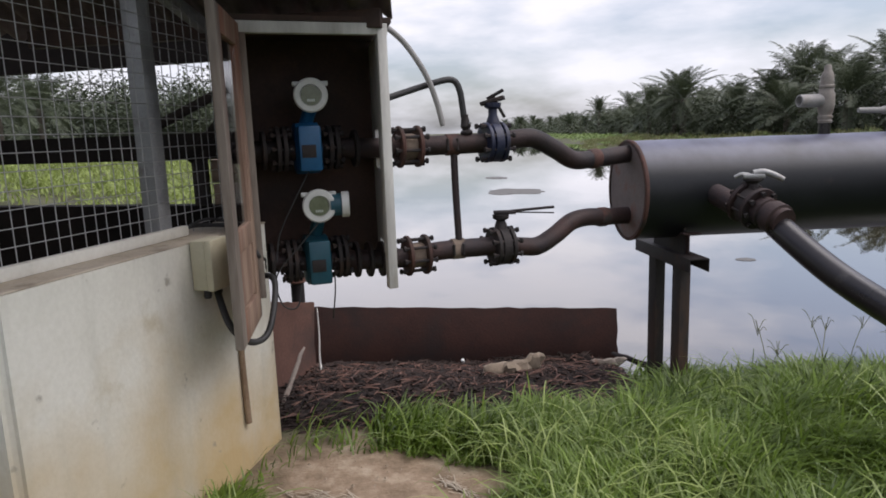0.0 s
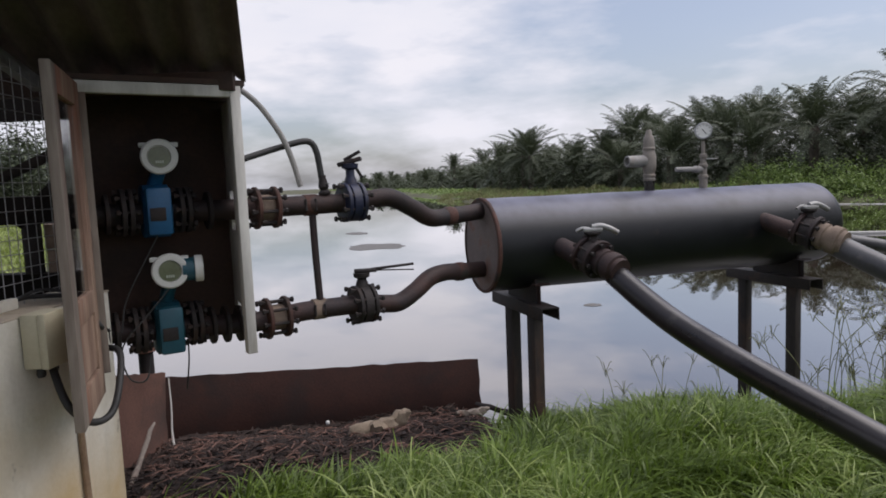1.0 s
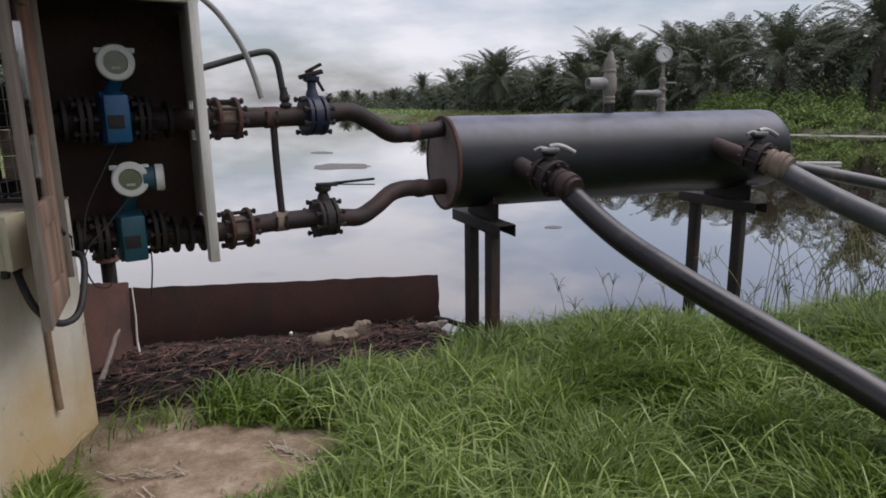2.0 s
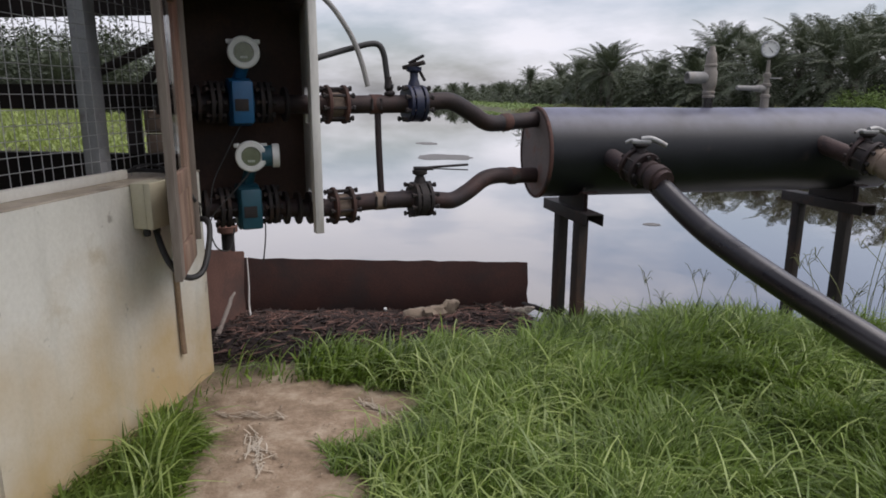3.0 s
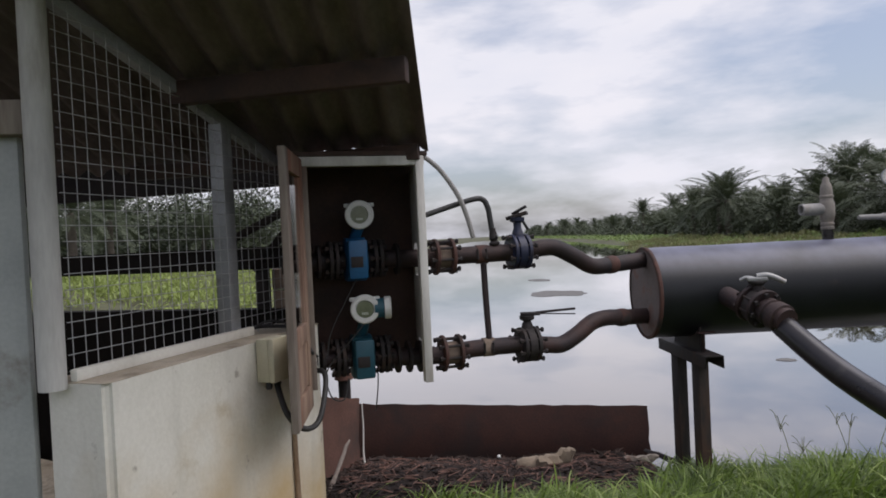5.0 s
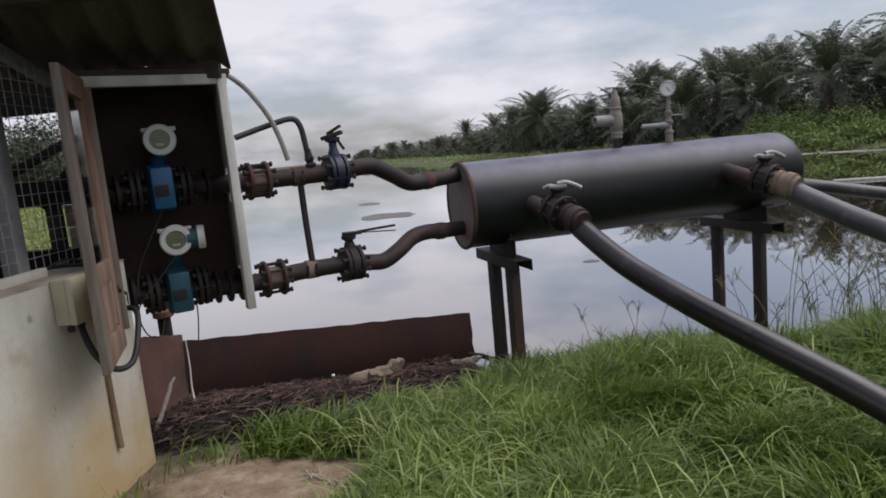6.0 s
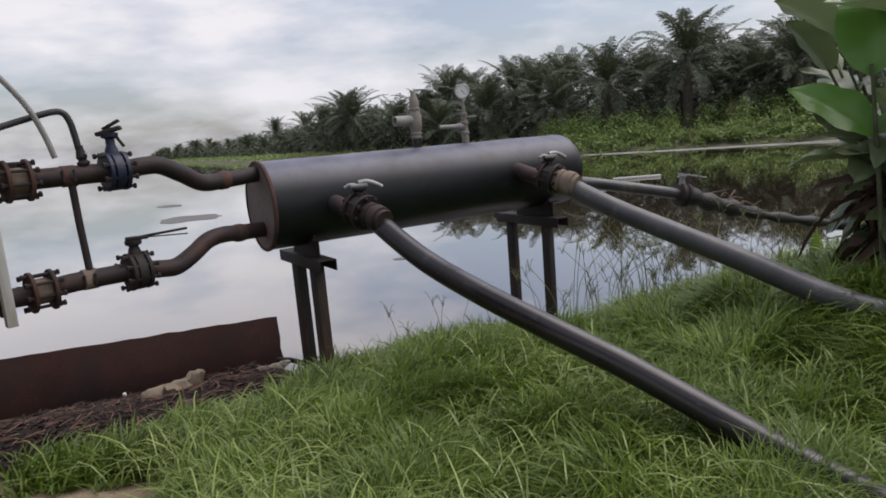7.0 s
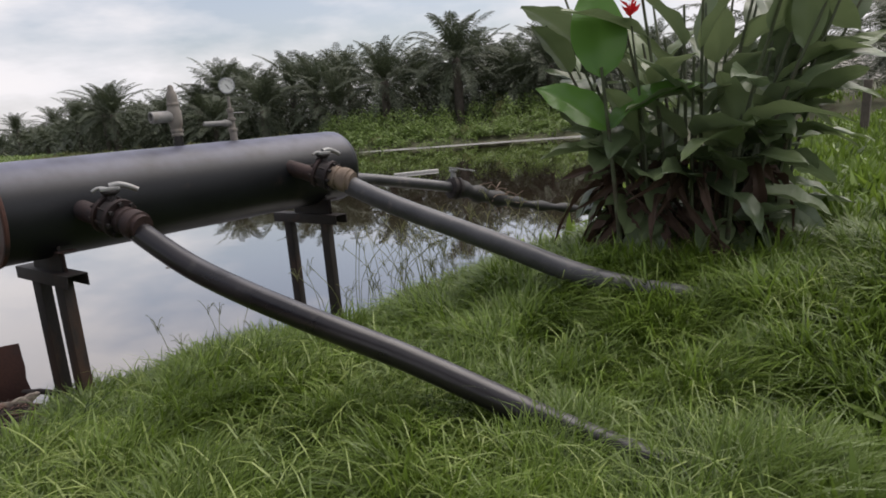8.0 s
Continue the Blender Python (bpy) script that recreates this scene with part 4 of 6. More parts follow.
def flow_meter(c, mat, head_c, label, knob, lean):
    d = LINE_DIR
    front = d.cross(UP).normalized()
    t = thing("flow_meter", c - UP * 0.12, label, "flow meter", "flow meters in the cabinet")
    bm = bmesh.new()
    add_lathe(bm, c - d * 0.055, d, [(0, 0.105), (0.006, 0.118), (0.104, 0.118), (0.11, 0.105)], 10)
    add_box(bm, c + front * 0.10 + UP * 0.0, (0.1, 0.06, 0.2), Matrix((d, front, UP)).transposed(), 0.012)
    body = part("body", bm, mat, t)
    bm = bmesh.new()
    add_box(bm, c + front * 0.132 - UP * 0.012 - d * 0.008, (0.062, 0.006, 0.055), Matrix((d, front, UP)).transposed(), 0.002)
    part("name_plate", bm, M_IRON, body, "dark blank name plate")
    for s in (-0.10, -0.13, 0.10, 0.13):
        flange_disc(t, c + d * s, d, 0.10, 0.02, M_IRON)
    bolts(t, c - d * 0.115, d, 0.085, 0.09, 0.008, 8)
    bolts(t, c + d * 0.115, d, 0.085, 0.09, 0.008, 8)
    face = (V((-0.30, 0.5, 1.68)) - head_c)
    face.z *= 0.2
    face.normalize()
    bm = bmesh.new()
    add_cyl(bm, c + UP * 0.1, head_c - face * 0.06 - UP * 0.04, 0.03, 14)
    part("neck", bm, mat, t)
    bm = bmesh.new()
    add_lathe(bm, head_c - face * 0.12, face, [(0, 0.055), (0.01, 0.066), (0.09, 0.066), (0.10, 0.074), (0.128, 0.074), (0.135, 0.068), (0.135, 0.047), (0.124, 0.045), (0.124, 0.001)], 36)
    head = part("head", bm, M_METER, t, "pale grey round display housing")
    bm = bmesh.new()
    add_lathe(bm, head_c + face * 0.0055, face, [(0, 0.044), (0.003, 0.044)], 30)
    dial = part("display", bm, M_DIAL, head, "olive green display glass")
    bm = bmesh.new()
    x = face.cross(UP).normalized()
    for k in range(4):
        add_box(bm, head_c + face * 0.011 - UP * 0.022 + x * (0.0085 * (k - 1.5)), (0.006, 0.002, 0.011), Matrix((x, face, UP)).transposed())
    part("display_bars", bm, M_LCD, head)
    for k in (-1, 1):
        bm = bmesh.new()
        add_box(bm, head_c - face * 0.03 + x * 0.062 * k + UP * 0.05, (0.03, 0.03, 0.02), Matrix((x, face, UP)).transposed(), 0.004)
        part("lug", bm, M_METER, head)
    if knob:
        bm = bmesh.new()
        add_lathe(bm, head_c - face * 0.03 - x * 0.05, -x, [(0, 0.05), (0.045, 0.05), (0.05, 0.055)], 20)
        part("terminal_body", bm, mat, head)
        bm = bmesh.new()
        add_lathe(bm, head_c - face * 0.03 - x * 0.10, -x, [(0, 0.058), (0.03, 0.058), (0.034, 0.05)], 20)
        part("terminal_cap", bm, M_METER, head)
    return t


flow_meter(V((-0.615, 3.648, 1.645)), M_CYAN, V((-0.572, 3.55, 1.873)), "bright blue magnetic flow meter with round display", False, 0)
flow_meter(V((-0.605, 3.65, 1.135)), M_TEAL, V((-0.565, 3.53, 1.392)), "faded teal magnetic flow meter with round display", True, 0)


def cabinet_flanges():
    """Loose flange joints on the pipes beside the meters."""
    for line, xs in ((TOP_LINE, (-0.80, -0.40)), (LOW_LINE, (-0.84, -0.80, -0.42, -0.36, -0.30))):
        for x in xs:
            k = (x - line[1].x) / (line[2].x - line[1].x)
            c = line[1].lerp(line[2], k)
            flange_disc(top_pipe if line is TOP_LINE else low_pipe, c, LINE_DIR, 0.085, 0.018, M_IRON)


cabinet_flanges()

# ---- tank ----
TANK_Y, TANK_Z, TANK_R, TANK_X0, TANK_X1 = 4.13, 1.342, 0.272, 1.085, 3.53


def tank():
    t = thing("header_tank", (2.3, TANK_Y, TANK_Z - TANK_R), "long black painted steel header tank on steel stands", "tank")
    X = V((1, 0, 0))
    a = V((TANK_X0, TANK_Y, TANK_Z))
    length = TANK_X1 - TANK_X0
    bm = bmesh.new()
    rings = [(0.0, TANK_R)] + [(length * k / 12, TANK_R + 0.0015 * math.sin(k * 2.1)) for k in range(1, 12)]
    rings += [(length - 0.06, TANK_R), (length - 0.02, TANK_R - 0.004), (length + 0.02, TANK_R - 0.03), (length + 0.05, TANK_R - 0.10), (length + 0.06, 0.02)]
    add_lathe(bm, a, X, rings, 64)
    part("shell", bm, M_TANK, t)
    bm = bmesh.new()
    add_lathe(bm, a - X * 0.014, X, [(0, TANK_R - 0.012), (0.0, TANK_R + 0.004), (0.006, TANK_R + 0.008), (0.02, TANK_R + 0.006), (0.024, TANK_R)], 64, False)
    part("end_rim", bm, M_RUSTRED, t, "rusty weld rim")
    bm = bmesh.new()
    add_lathe(bm, a - X * 0.008, X, [(0, 0.001), (0, TANK_R - 0.01), (0.006, TANK_R - 0.008)], 64, False)
    part("end_plate", bm, M_TANKEND, t, "dull scraped end plate")


def stand(x, y0, y1, beam0, beam1, label):
    t = thing("tank_stand", (x, (y0 + y1) / 2, 0), label, "stand", "stands under the tank")
    for y in (y0, y1):
        bm = bmesh.new()
        z0 = ground_z(x, y) - 0.35
        add_box(bm, V((x, y, (z0 + 0.97) / 2)), (0.07, 0.07, 0.97 - z0), Matrix.Rotation(0.25, 3, "Z"), 0.006)
        part("leg", bm, M_LEG, t)
    bm = bmesh.new()
    c = V((x, (beam0 + beam1) / 2, 1.0))
    add_box(bm, c, (0.11, beam1 - beam0, 0.008), None, 0.002)
    add_box(bm, c + V((-0.052, 0, -0.032)), (0.007, beam1 - beam0, 0.07), None, 0.002)
    add_box(bm, c + V((0.052, 0, -0.032)), (0.007, beam1 - beam0, 0.07), None, 0.002)
    part("channel_beam", bm, M_IRON, t)
    bm = bmesh.new()
    pts = [V((x - 0.012, TANK_Y - 0.20, 1.004)), V((x - 0.012, TANK_Y + 0.20, 1.004))]
    for k in range(9):
        ang = radians(-90 + 44 - 11 * k)
        pts.append(V((x - 0.012, TANK_Y + math.cos(ang) * TANK_R * 1.0, TANK_Z + math.sin(ang) * TANK_R * 1.0)))
    add_prism(bm, pts, V((0, 0, 0)), V((0.014, 0, 0)))
    part("saddle_plate", bm, M_IRON, t)
    bm = bmesh.new()
    add_box(bm, V((x + 0.02, TANK_Y - 0.20, 1.115)), (0.10, 0.05, 0.008), None, 0.002)
    add_box(bm, V((x + 0.0, TANK_Y - 0.20, 1.06)), (0.008, 0.06, 0.11), None, 0.002)
    part("cleat", bm, M_RUST, t)


tank()
stand(1.335, 3.98, 4.30, 3.78, 4.50, "dark rusty steel stand with channel beam at the tank end")
stand(3.235, 3.98, 4.42, 3.80, 4.55, "dark rusty steel stand with channel beam, grass round its feet")


def outlet(points, r, label, mat, clamp_mat, hv_turn):
    """Nozzle on the tank, lever valve between flanges, coupling and plastic pipe down to the grass."""
    n0, v0, c0 = points[0], points[1], points[2]
    d = (c0 - n0).normalized()
    t = thing("outlet_pipe", points[-1], label, "pipe", "outlet pipes of the tank")
    bm = bmesh.new()
    add_lathe(bm, n0 - d * 0.06, d, [(0, 0.055), (0.06 + (v0 - n0).length, 0.055)], 24)
    part("nozzle", bm, M_RUST, t)
    for s in (-0.045, 0.04):
        f = flange_disc(t, v0 + d * s, d, 0.105, 0.022, M_RUST)
    bolts(t, v0, d, 0.088, 0.15, 0.008, 8, 0.2)
    bm = bmesh.new()
    add_lathe(bm, v0 - d * 0.035, d, [(0, 0.08), (0.01, 0.09), (0.06, 0.09), (0.07, 0.08)], 24)
    part("valve_body", bm, M_IRON, t)
    bm = bmesh.new()
    add_lathe(bm, v0 + UP * 0.07, UP, [(0, 0.03), (0.04, 0.024), (0.055, 0.045), (0.065, 0.045), (0.07, 0.02)], 16)
    part("valve_neck", bm, M_IRON, t)
    bm = bmesh.new()
    h = v0 + UP * 0.145
    w = V((math.cos(hv_turn), math.sin(hv_turn), 0.0))
    add_box(bm, h, (0.055, 0.02, 0.10), basis(w), 0.005)
    add_tube(bm, [h + UP * 0.012, h + w * 0.045 + UP * 0.018, h + w * 0.09 + UP * 0.004, h + w * 0.135 - UP * 0.02], lambda k: 0.018 - 0.004 * k, 10, 5)
    add_tube(bm, [h, h - w * 0.05 + UP * 0.01, h - w * 0.085 - UP * 0.005], 0.009, 8, 4)
    part("lever", bm, M_STEEL, t, "worn bright lever")
    bm = bmesh.new()
    add_lathe(bm, v0 + d * 0.05, d, [(0, r + 0.004), (0.02, r + 0.014), (0.05, r + 0.014), (0.055, r + 0.004), (0.075, r + 0.004), (0.08, r + 0.018), (0.13, r + 0.018), (0.135, r + 0.006), (0.16, r + 0.004)], 26)
    part("coupling", bm, clamp_mat, t)
    bm = bmesh.new()
    add_tube(bm, [v0 + d * 0.1, *points[2:]], r, 26, 10)
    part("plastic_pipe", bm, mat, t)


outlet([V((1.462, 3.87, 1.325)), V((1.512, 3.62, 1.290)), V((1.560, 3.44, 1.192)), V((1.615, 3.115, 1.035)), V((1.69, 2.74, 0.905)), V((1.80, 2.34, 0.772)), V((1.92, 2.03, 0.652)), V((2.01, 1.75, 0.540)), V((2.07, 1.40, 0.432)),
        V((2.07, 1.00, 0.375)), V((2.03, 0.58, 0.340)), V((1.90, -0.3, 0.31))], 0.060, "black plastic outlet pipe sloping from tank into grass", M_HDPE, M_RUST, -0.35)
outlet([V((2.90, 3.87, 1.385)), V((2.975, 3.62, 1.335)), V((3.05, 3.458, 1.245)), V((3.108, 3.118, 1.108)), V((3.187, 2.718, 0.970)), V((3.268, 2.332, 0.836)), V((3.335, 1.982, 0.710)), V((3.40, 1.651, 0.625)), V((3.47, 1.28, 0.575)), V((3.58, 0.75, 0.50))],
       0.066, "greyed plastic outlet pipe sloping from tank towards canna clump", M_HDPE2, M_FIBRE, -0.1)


def side_hose():
    t = thing("side_hose", (4.75, 3.9, 0.95), "dark hose with lever valve wrapped in old sacking", "hose")
    bm = bmesh.new()
    add_tube(bm, [V((3.50, 4.13, 1.24)), V((3.86, 4.17, 1.19)), V((4.2, 4.08, 1.12)), V((4.52, 3.98, 1.05)), V((4.72, 3.91, 1.0))], 0.05, 18, 6)
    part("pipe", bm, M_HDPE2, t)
    bm = bmesh.new()
    c, d = V((4.74, 3.9, 0.995)), V((0.93, -0.3, -0.2)).normalized()
    add_lathe(bm, c - d * 0.05, d, [(0, 0.07), (0.01, 0.10), (0.04, 0.105), (0.05, 0.08), (0.07, 0.105), (0.10, 0.10), (0.11, 0.07)], 20)
    part("valve", bm, M_IRON, t)
    bm = bmesh.new()
    add_lathe(bm, c + UP * 0.08, UP, [(0, 0.03), (0.07, 0.022), (0.075, 0.04), (0.09, 0.04)], 12)
    add_box(bm, c + UP * 0.17 + V((0.10, -0.03, -0.01)), (0.035, 0.014, 0.28), basis(V((1, -0.3, -0.22))), 0.004)
    part("lever", bm, M_STEEL, t)
    bm = bmesh.new()
    add_tube(bm, [c + d * 0.06, V((5.0, 3.82, 0.90)), V((5.3, 3.74, 0.80)), V((5.65, 3.66, 0.70)), V((6.1, 3.55, 0.60)), V((6.6, 3.45, 0.50))], lambda k: 0.075 - 0.03 * sm(0.3, 0.6, k) + 0.012 * math.sin(40 * k), 14, 8)
    part("wrapped_hose", bm, M_BLACK, t)
    bm = bmesh.new()
    rnd = random.Random(5)
    for k in range(22):
        q = V((4.95, 3.83, 0.91)).lerp(V((5.35, 3.72, 0.79)), rnd.random())
        a = rnd.uniform(0, 6.28)
        o = V((0.0, math.cos(a), math.sin(a))) * 0.08
        add_tube(bm, [q + o, q + o * 1.1 + V((0.06, 0, rnd.uniform(-0.05, 0.04))), q + o * 1.25 + V((0.14, rnd.uniform(-0.06, 0.06), rnd.uniform(-0.1, 0.05)))], 0.005, 5, 3)
    part("sacking_strips", bm, M_FIBRE, t)


side_hose()


def relief_valve():
    x, y, z = 2.225, TANK_Y, TANK_Z + TANK_R
    t = thing("relief_valve", (x, y, z), "dusty grey relief valve on top of the tank", "valve")
    bm = bmesh.new()
    add_cyl(bm, V((x, y, z - 0.02)), V((x, y, z + 0.07)), 0.032, 20)
    part("stub", bm, M_HDPE, t)
    bm = bmesh.new()
    add_lathe(bm, V((x, y, z + 0.06)), UP, [(0, 0.036), (0.012, 0.039), (0.016, 0.034), (0.024, 0.034), (0.028, 0.039), (0.038, 0.039), (0.042, 0.034), (0.05, 0.034), (0.06, 0.038), (0.09, 0.044), (0.16, 0.044), (0.17, 0.038), (0.19, 0.036), (0.195, 0.04), (0.205, 0.04), (0.21, 0.035), (0.25, 0.033), (0.275, 0.028), (0.285, 0.02), (0.31, 0.018), (0.32, 0.01)], 20)
    part("body", bm, M_BRASS, t)
    bm = bmesh.new()
    add_lathe(bm, V((x - 0.03, y, z + 0.185)), V((-1, 0, 0)), [(0, 0.034), (0.02, 0.037), (0.13, 0.035), (0.132, 0.028), (0.06, 0.026)], 20)
    part("outlet_elbow", bm, M_PVC, t)


def gauge():
    x, y, z = 2.635, TANK_Y, TANK_Z + TANK_R
    t = thing("pressure_gauge", (x, y, z), "round white pressure gauge on a riser with small tap", "gauge")
    bm = bmesh.new()
    add_lathe(bm, V((x, y, z - 0.02)), UP, [(0, 0.026), (0.08, 0.026), (0.085, 0.032), (0.10, 0.032), (0.105, 0.022), (0.15, 0.022), (0.155, 0.03), (0.17, 0.03), (0.175, 0.02), (0.21, 0.018), (0.215, 0.024), (0.235, 0.024), (0.24, 0.012), (0.32, 0.010)], 16)
    part("riser", bm, M_BRASS, t)
    bm = bmesh.new()
    add_lathe(bm, V((x - 0.01, y, z + 0.12)), V((-1, -0.05, 0.02)), [(0, 0.02), (0.05, 0.024), (0.06, 0.017), (0.20, 0.015), (0.21, 0.012)], 12)
    part("side_nipple", bm, M_PVC, t)
    bm = bmesh.new()
    add_box(bm, V((x + 0.05, y - 0.02, z + 0.185)), (0.09, 0.012, 0.008), None, 0.003)
    part("tap_lever", bm, M_STEEL, t)
    face = V((-0.55, -0.83, 0.05)).normalized()
    c = V((x, y, z + 0.365))
    bm = bmesh.new()
    add_lathe(bm, c - face * 0.025, face, [(0, 0.04), (0.004, 0.051), (0.04, 0.053), (0.046, 0.054), (0.05, 0.051), (0.05, 0.046), (0.044, 0.046)], 32)
    case = part("case", bm, M_GALV, t)
    bm = bmesh.new()
    add_lathe(bm, c + face * 0.017, face, [(0, 0.0465), (0.003, 0.0465)], 32)
    part("dial", bm, M_WHITE, case, "white dial")
    bm = bmesh.new()
    x2 = face.cross(UP).normalized()
    n = x2 * 0.6 + UP * 0.8
    add_box(bm, c + face * 0.022 - n * 0.008, (0.004, 0.002, 0.042), basis(n, face), 0)
    for k in range(9):
        a = radians(-130 + 260 * k / 8)
        o = x2 * math.sin(a) + UP * math.cos(a)
        add_box(bm, c + face * 0.0215 + o * 0.038, (0.0025, 0.001, 0.009), basis(o, face), 0)
    part("needle_and_ticks", bm, M_BLACK, case)


relief_valve()
gauge()

# ---- wall fittings, cables ----


def junction_box():
    n = WALL_OUT
    c = WALL_A + WALL_DIR * 0.865 + n * 0.045 + UP * 1.245
    t = thing("junction_box", c - UP * 0.09, "cream plastic junction box on the wall", "junction box")
    rot = Matrix((WALL_DIR, n, UP)).transposed()
    bm = bmesh.new()
    add_box(bm, c - n * 0.012, (0.13, 0.06, 0.185), rot, 0.006)
    part("case", bm, M_CREAM, t)
    bm = bmesh.new()
    add_box(bm, c + n * 0.032, (0.135, 0.03, 0.19), rot, 0.008)
    part("lid", bm, M_CREAM, t)
    for a in (-0.04, 0.03):
        bm = bmesh.new()
        add_lathe(bm, c - UP * 0.095 + WALL_DIR * a, -UP, [(0, 0.013), (0.02, 0.015), (0.03, 0.011)], 10)
        part("gland", bm, M_BLACK, t)


def cables():
    c = WALL_A + WALL_DIR * 0.88 + WALL_OUT * 0.05 + UP * 1.15
    h = cab(CAB_W + 0.03, 0.12, 1.12)
    t = thing("power_cable", c, "thick black cable looping under the cabinet door", "cable")
    bm = bmesh.new()
    add_tube(bm, [c + UP * 0.03, c - UP * 0.02, V((-0.87, 2.99, 1.02)), V((-0.82, 3.05, 0.935)), V((-0.77, 3.12, 0.93)), V((-0.745, 3.18, 1.0)), V((-0.75, 3.3, 1.12)), h], 0.013, 10, 8)
    part("sheath", bm, M_BLACK, t)
    t = thing("power_cable", WALL_B + UP * WALL_TOP, "black cables lying across the wall top", "cable")
    bm = bmesh.new()
    q = WALL_B - WALL_OUT * 0.15 - WALL_DIR * 0.3 + UP * (WALL_TOP + 0.012)
    add_tube(bm, [q, q + WALL_DIR * 0.12 + UP * 0.015, q + WALL_DIR * 0.22 + WALL_OUT * 0.1 + UP * 0.004, WALL_B - WALL_OUT * 0.0 - WALL_DIR * 0.06 + UP * 1.335, V((-0.80, 3.25, 1.24)), V((-0.80, 3.36, 1.2))], 0.009, 8, 8)
    part("sheath", bm, M_BLACK, t)
    bm = bmesh.new()
    add_tube(bm, [q + V((0.02, 0.03, 0.01)), q + WALL_DIR * 0.14 + UP * 0.04 + WALL_OUT * 0.05, q + WALL_DIR * 0.2 + WALL_OUT * 0.13 + UP * 0.01, V((-0.83, 3.24, 1.28)), V((-0.79, 3.37, 1.19))], 0.006, 8, 8)
    part("sheath", bm, M_BLACK, t)
    for pts, lab in (([V((-0.60, 3.56, 1.55)), V((-0.67, 3.52, 1.42)), V((-0.74, 3.50, 1.28)), V((-0.76, 3.47, 1.16))], "thin black signal cable from the upper meter"),
                     ([V((-0.57, 3.53, 1.32)), V((-0.66, 3.50, 1.22)), V((-0.76, 3.45, 1.1)), V((-0.74, 3.42, 0.98)), V((-0.68, 3.44, 0.96)), V((-0.66, 3.5, 1.05))], "thin black signal cable looping below the lower meter"),
                     ([V((-0.52, 3.60, 1.1)), V((-0.525, 3.62, 0.98)), V((-0.545, 3.66, 0.84))], "thin wire hanging under the lower meter")):
        t = thing("signal_cable", pts[0], lab, "cable")
        bm = bmesh.new()
        add_tube(bm, pts, 0.0035, 6, 8)
        part("sheath", bm, M_BLACK, t)


def wall_conduit():
    q = WALL_B - WALL_DIR * 0.17 + WALL_OUT * 0.012
    bm = bmesh.new()
    add_tube(bm, [q + UP * 0.96, q + UP * 0.75, q + UP * 0.52 + WALL_OUT * 0.006], 0.013, 8, 4)
    tagged(part("wall_conduit", bm, M_STAIN), "rust brown conduit stub down the wall", "conduit")


M_STAIN = material("rusty_conduit_paint", (0.16, 0.10, 0.06), (0.27, 0.19, 0.12), 0.85, 0, 9, 80, 0.2)
wall_conduit()


def support_post():
    t = thing("support_post", (-0.87, 4.97, 0.0), "short grey brown post under the lower pipe", "post")
    bm = bmesh.new()
    add_tube(bm, [V((-0.87, 4.97, 1.06)), V((-0.87, 4.97, 0.6)), V((-0.87, 4.97, 0.0))], 0.045, 14, 3)
    part("shaft", bm, M_IRON, t)
    bm = bmesh.new()
    add_lathe(bm, V((-0.87, 4.97, 0.74)), UP, [(0, 0.05), (0.01, 0.07), (0.05, 0.07), (0.06, 0.05)], 16)
    part("collar", bm, M_SHEET2, t)


junction_box()
cables()
support_post()

# ---- shore: rusty sheets, litter, wood ----


def rust_sheet(a, b, z0, za, zb, bow, mat, name, label, thick=0.006, rough_edge=0.006):
    """A bent steel sheet that stands on edge between two places."""
    a, b = V(a), V(b)
    d = (b - a).normalized()
    n = V((-d.y, d.x, 0))
    bm = bmesh.new()
    nx, nz = 26, 8
    grid = []
    for layer in (0, 1):
        rows = []
        for j in range(nz + 1):
            row = []
            for i in range(nx + 1):
                s, v = i / nx, j / nz
                zt = za + (zb - za) * s + rough_edge * noise.noise(V((s * 22, 0, z0))) * (v == 1) * 2
                z = z0 + (zt - z0) * v
                o = bow * math.sin(math.pi * v) + 0.012 * noise.noise(V((s * 3, v * 1.5, 2)))
                end = rough_edge * noise.noise(V((v * 9, 5, s))) * 1.6 if i in (0, nx) else 0
                row.append(bm.verts.new(a.lerp(b, s) + d * end + n * (o + layer * thick) + UP * z))
            rows.append(row)
        grid.append(rows)
    for rows in grid:
        for j in range(nz):
            for i in range(nx):
                bm.faces.new((rows[j][i], rows[j][i + 1], rows[j + 1][i + 1], rows[j + 1][i]))
    f, g = grid
    for i in range(nx):
        bm.faces.new((f[nz][i], f[nz][i + 1], g[nz][i + 1], g[nz][i]))
    for j in range(nz):
        for i in (0, nx):
            bm.faces.new((f[j][i], f[j + 1][i], g[j + 1][i], g[j][i]))
    return tagged(part(name, bm, mat), label, "metal sheet")


rust_sheet((-0.865, 5.40, 0), (1.375, 5.07, 0), -0.25, 0.455, 0.40, -0.05, M_SHEET, "rusty_sheet", "long dark brown rusted steel sheet standing at the water edge")
rust_sheet((-1.10, 3.95, 0), (-0.752, 4.80, 0), -0.1, 0.88, 0.64, 0.015, M_SHEET2, "rusty_plate", "red brown rusted steel plate standing beside the wall")


def litter_z(x, y):
    edge = min(sm(-1.15, -0.75, x), sm(1.55, 1.1, x), sm(3.32, 3.8, y + 0.12 * math.sin(3 * x)), sm(5.5, 5.2, y + 0.15 * (x - 0.3)))
    return ground_z(x, y) + 0.005 + edge * (0.05 + 0.03 * noise.noise(V((x * 2.2, y * 2.2, 1))) + 0.018 * noise.noise(V((x * 11, y * 11, 4)))) - 0.05 * (1 - edge)


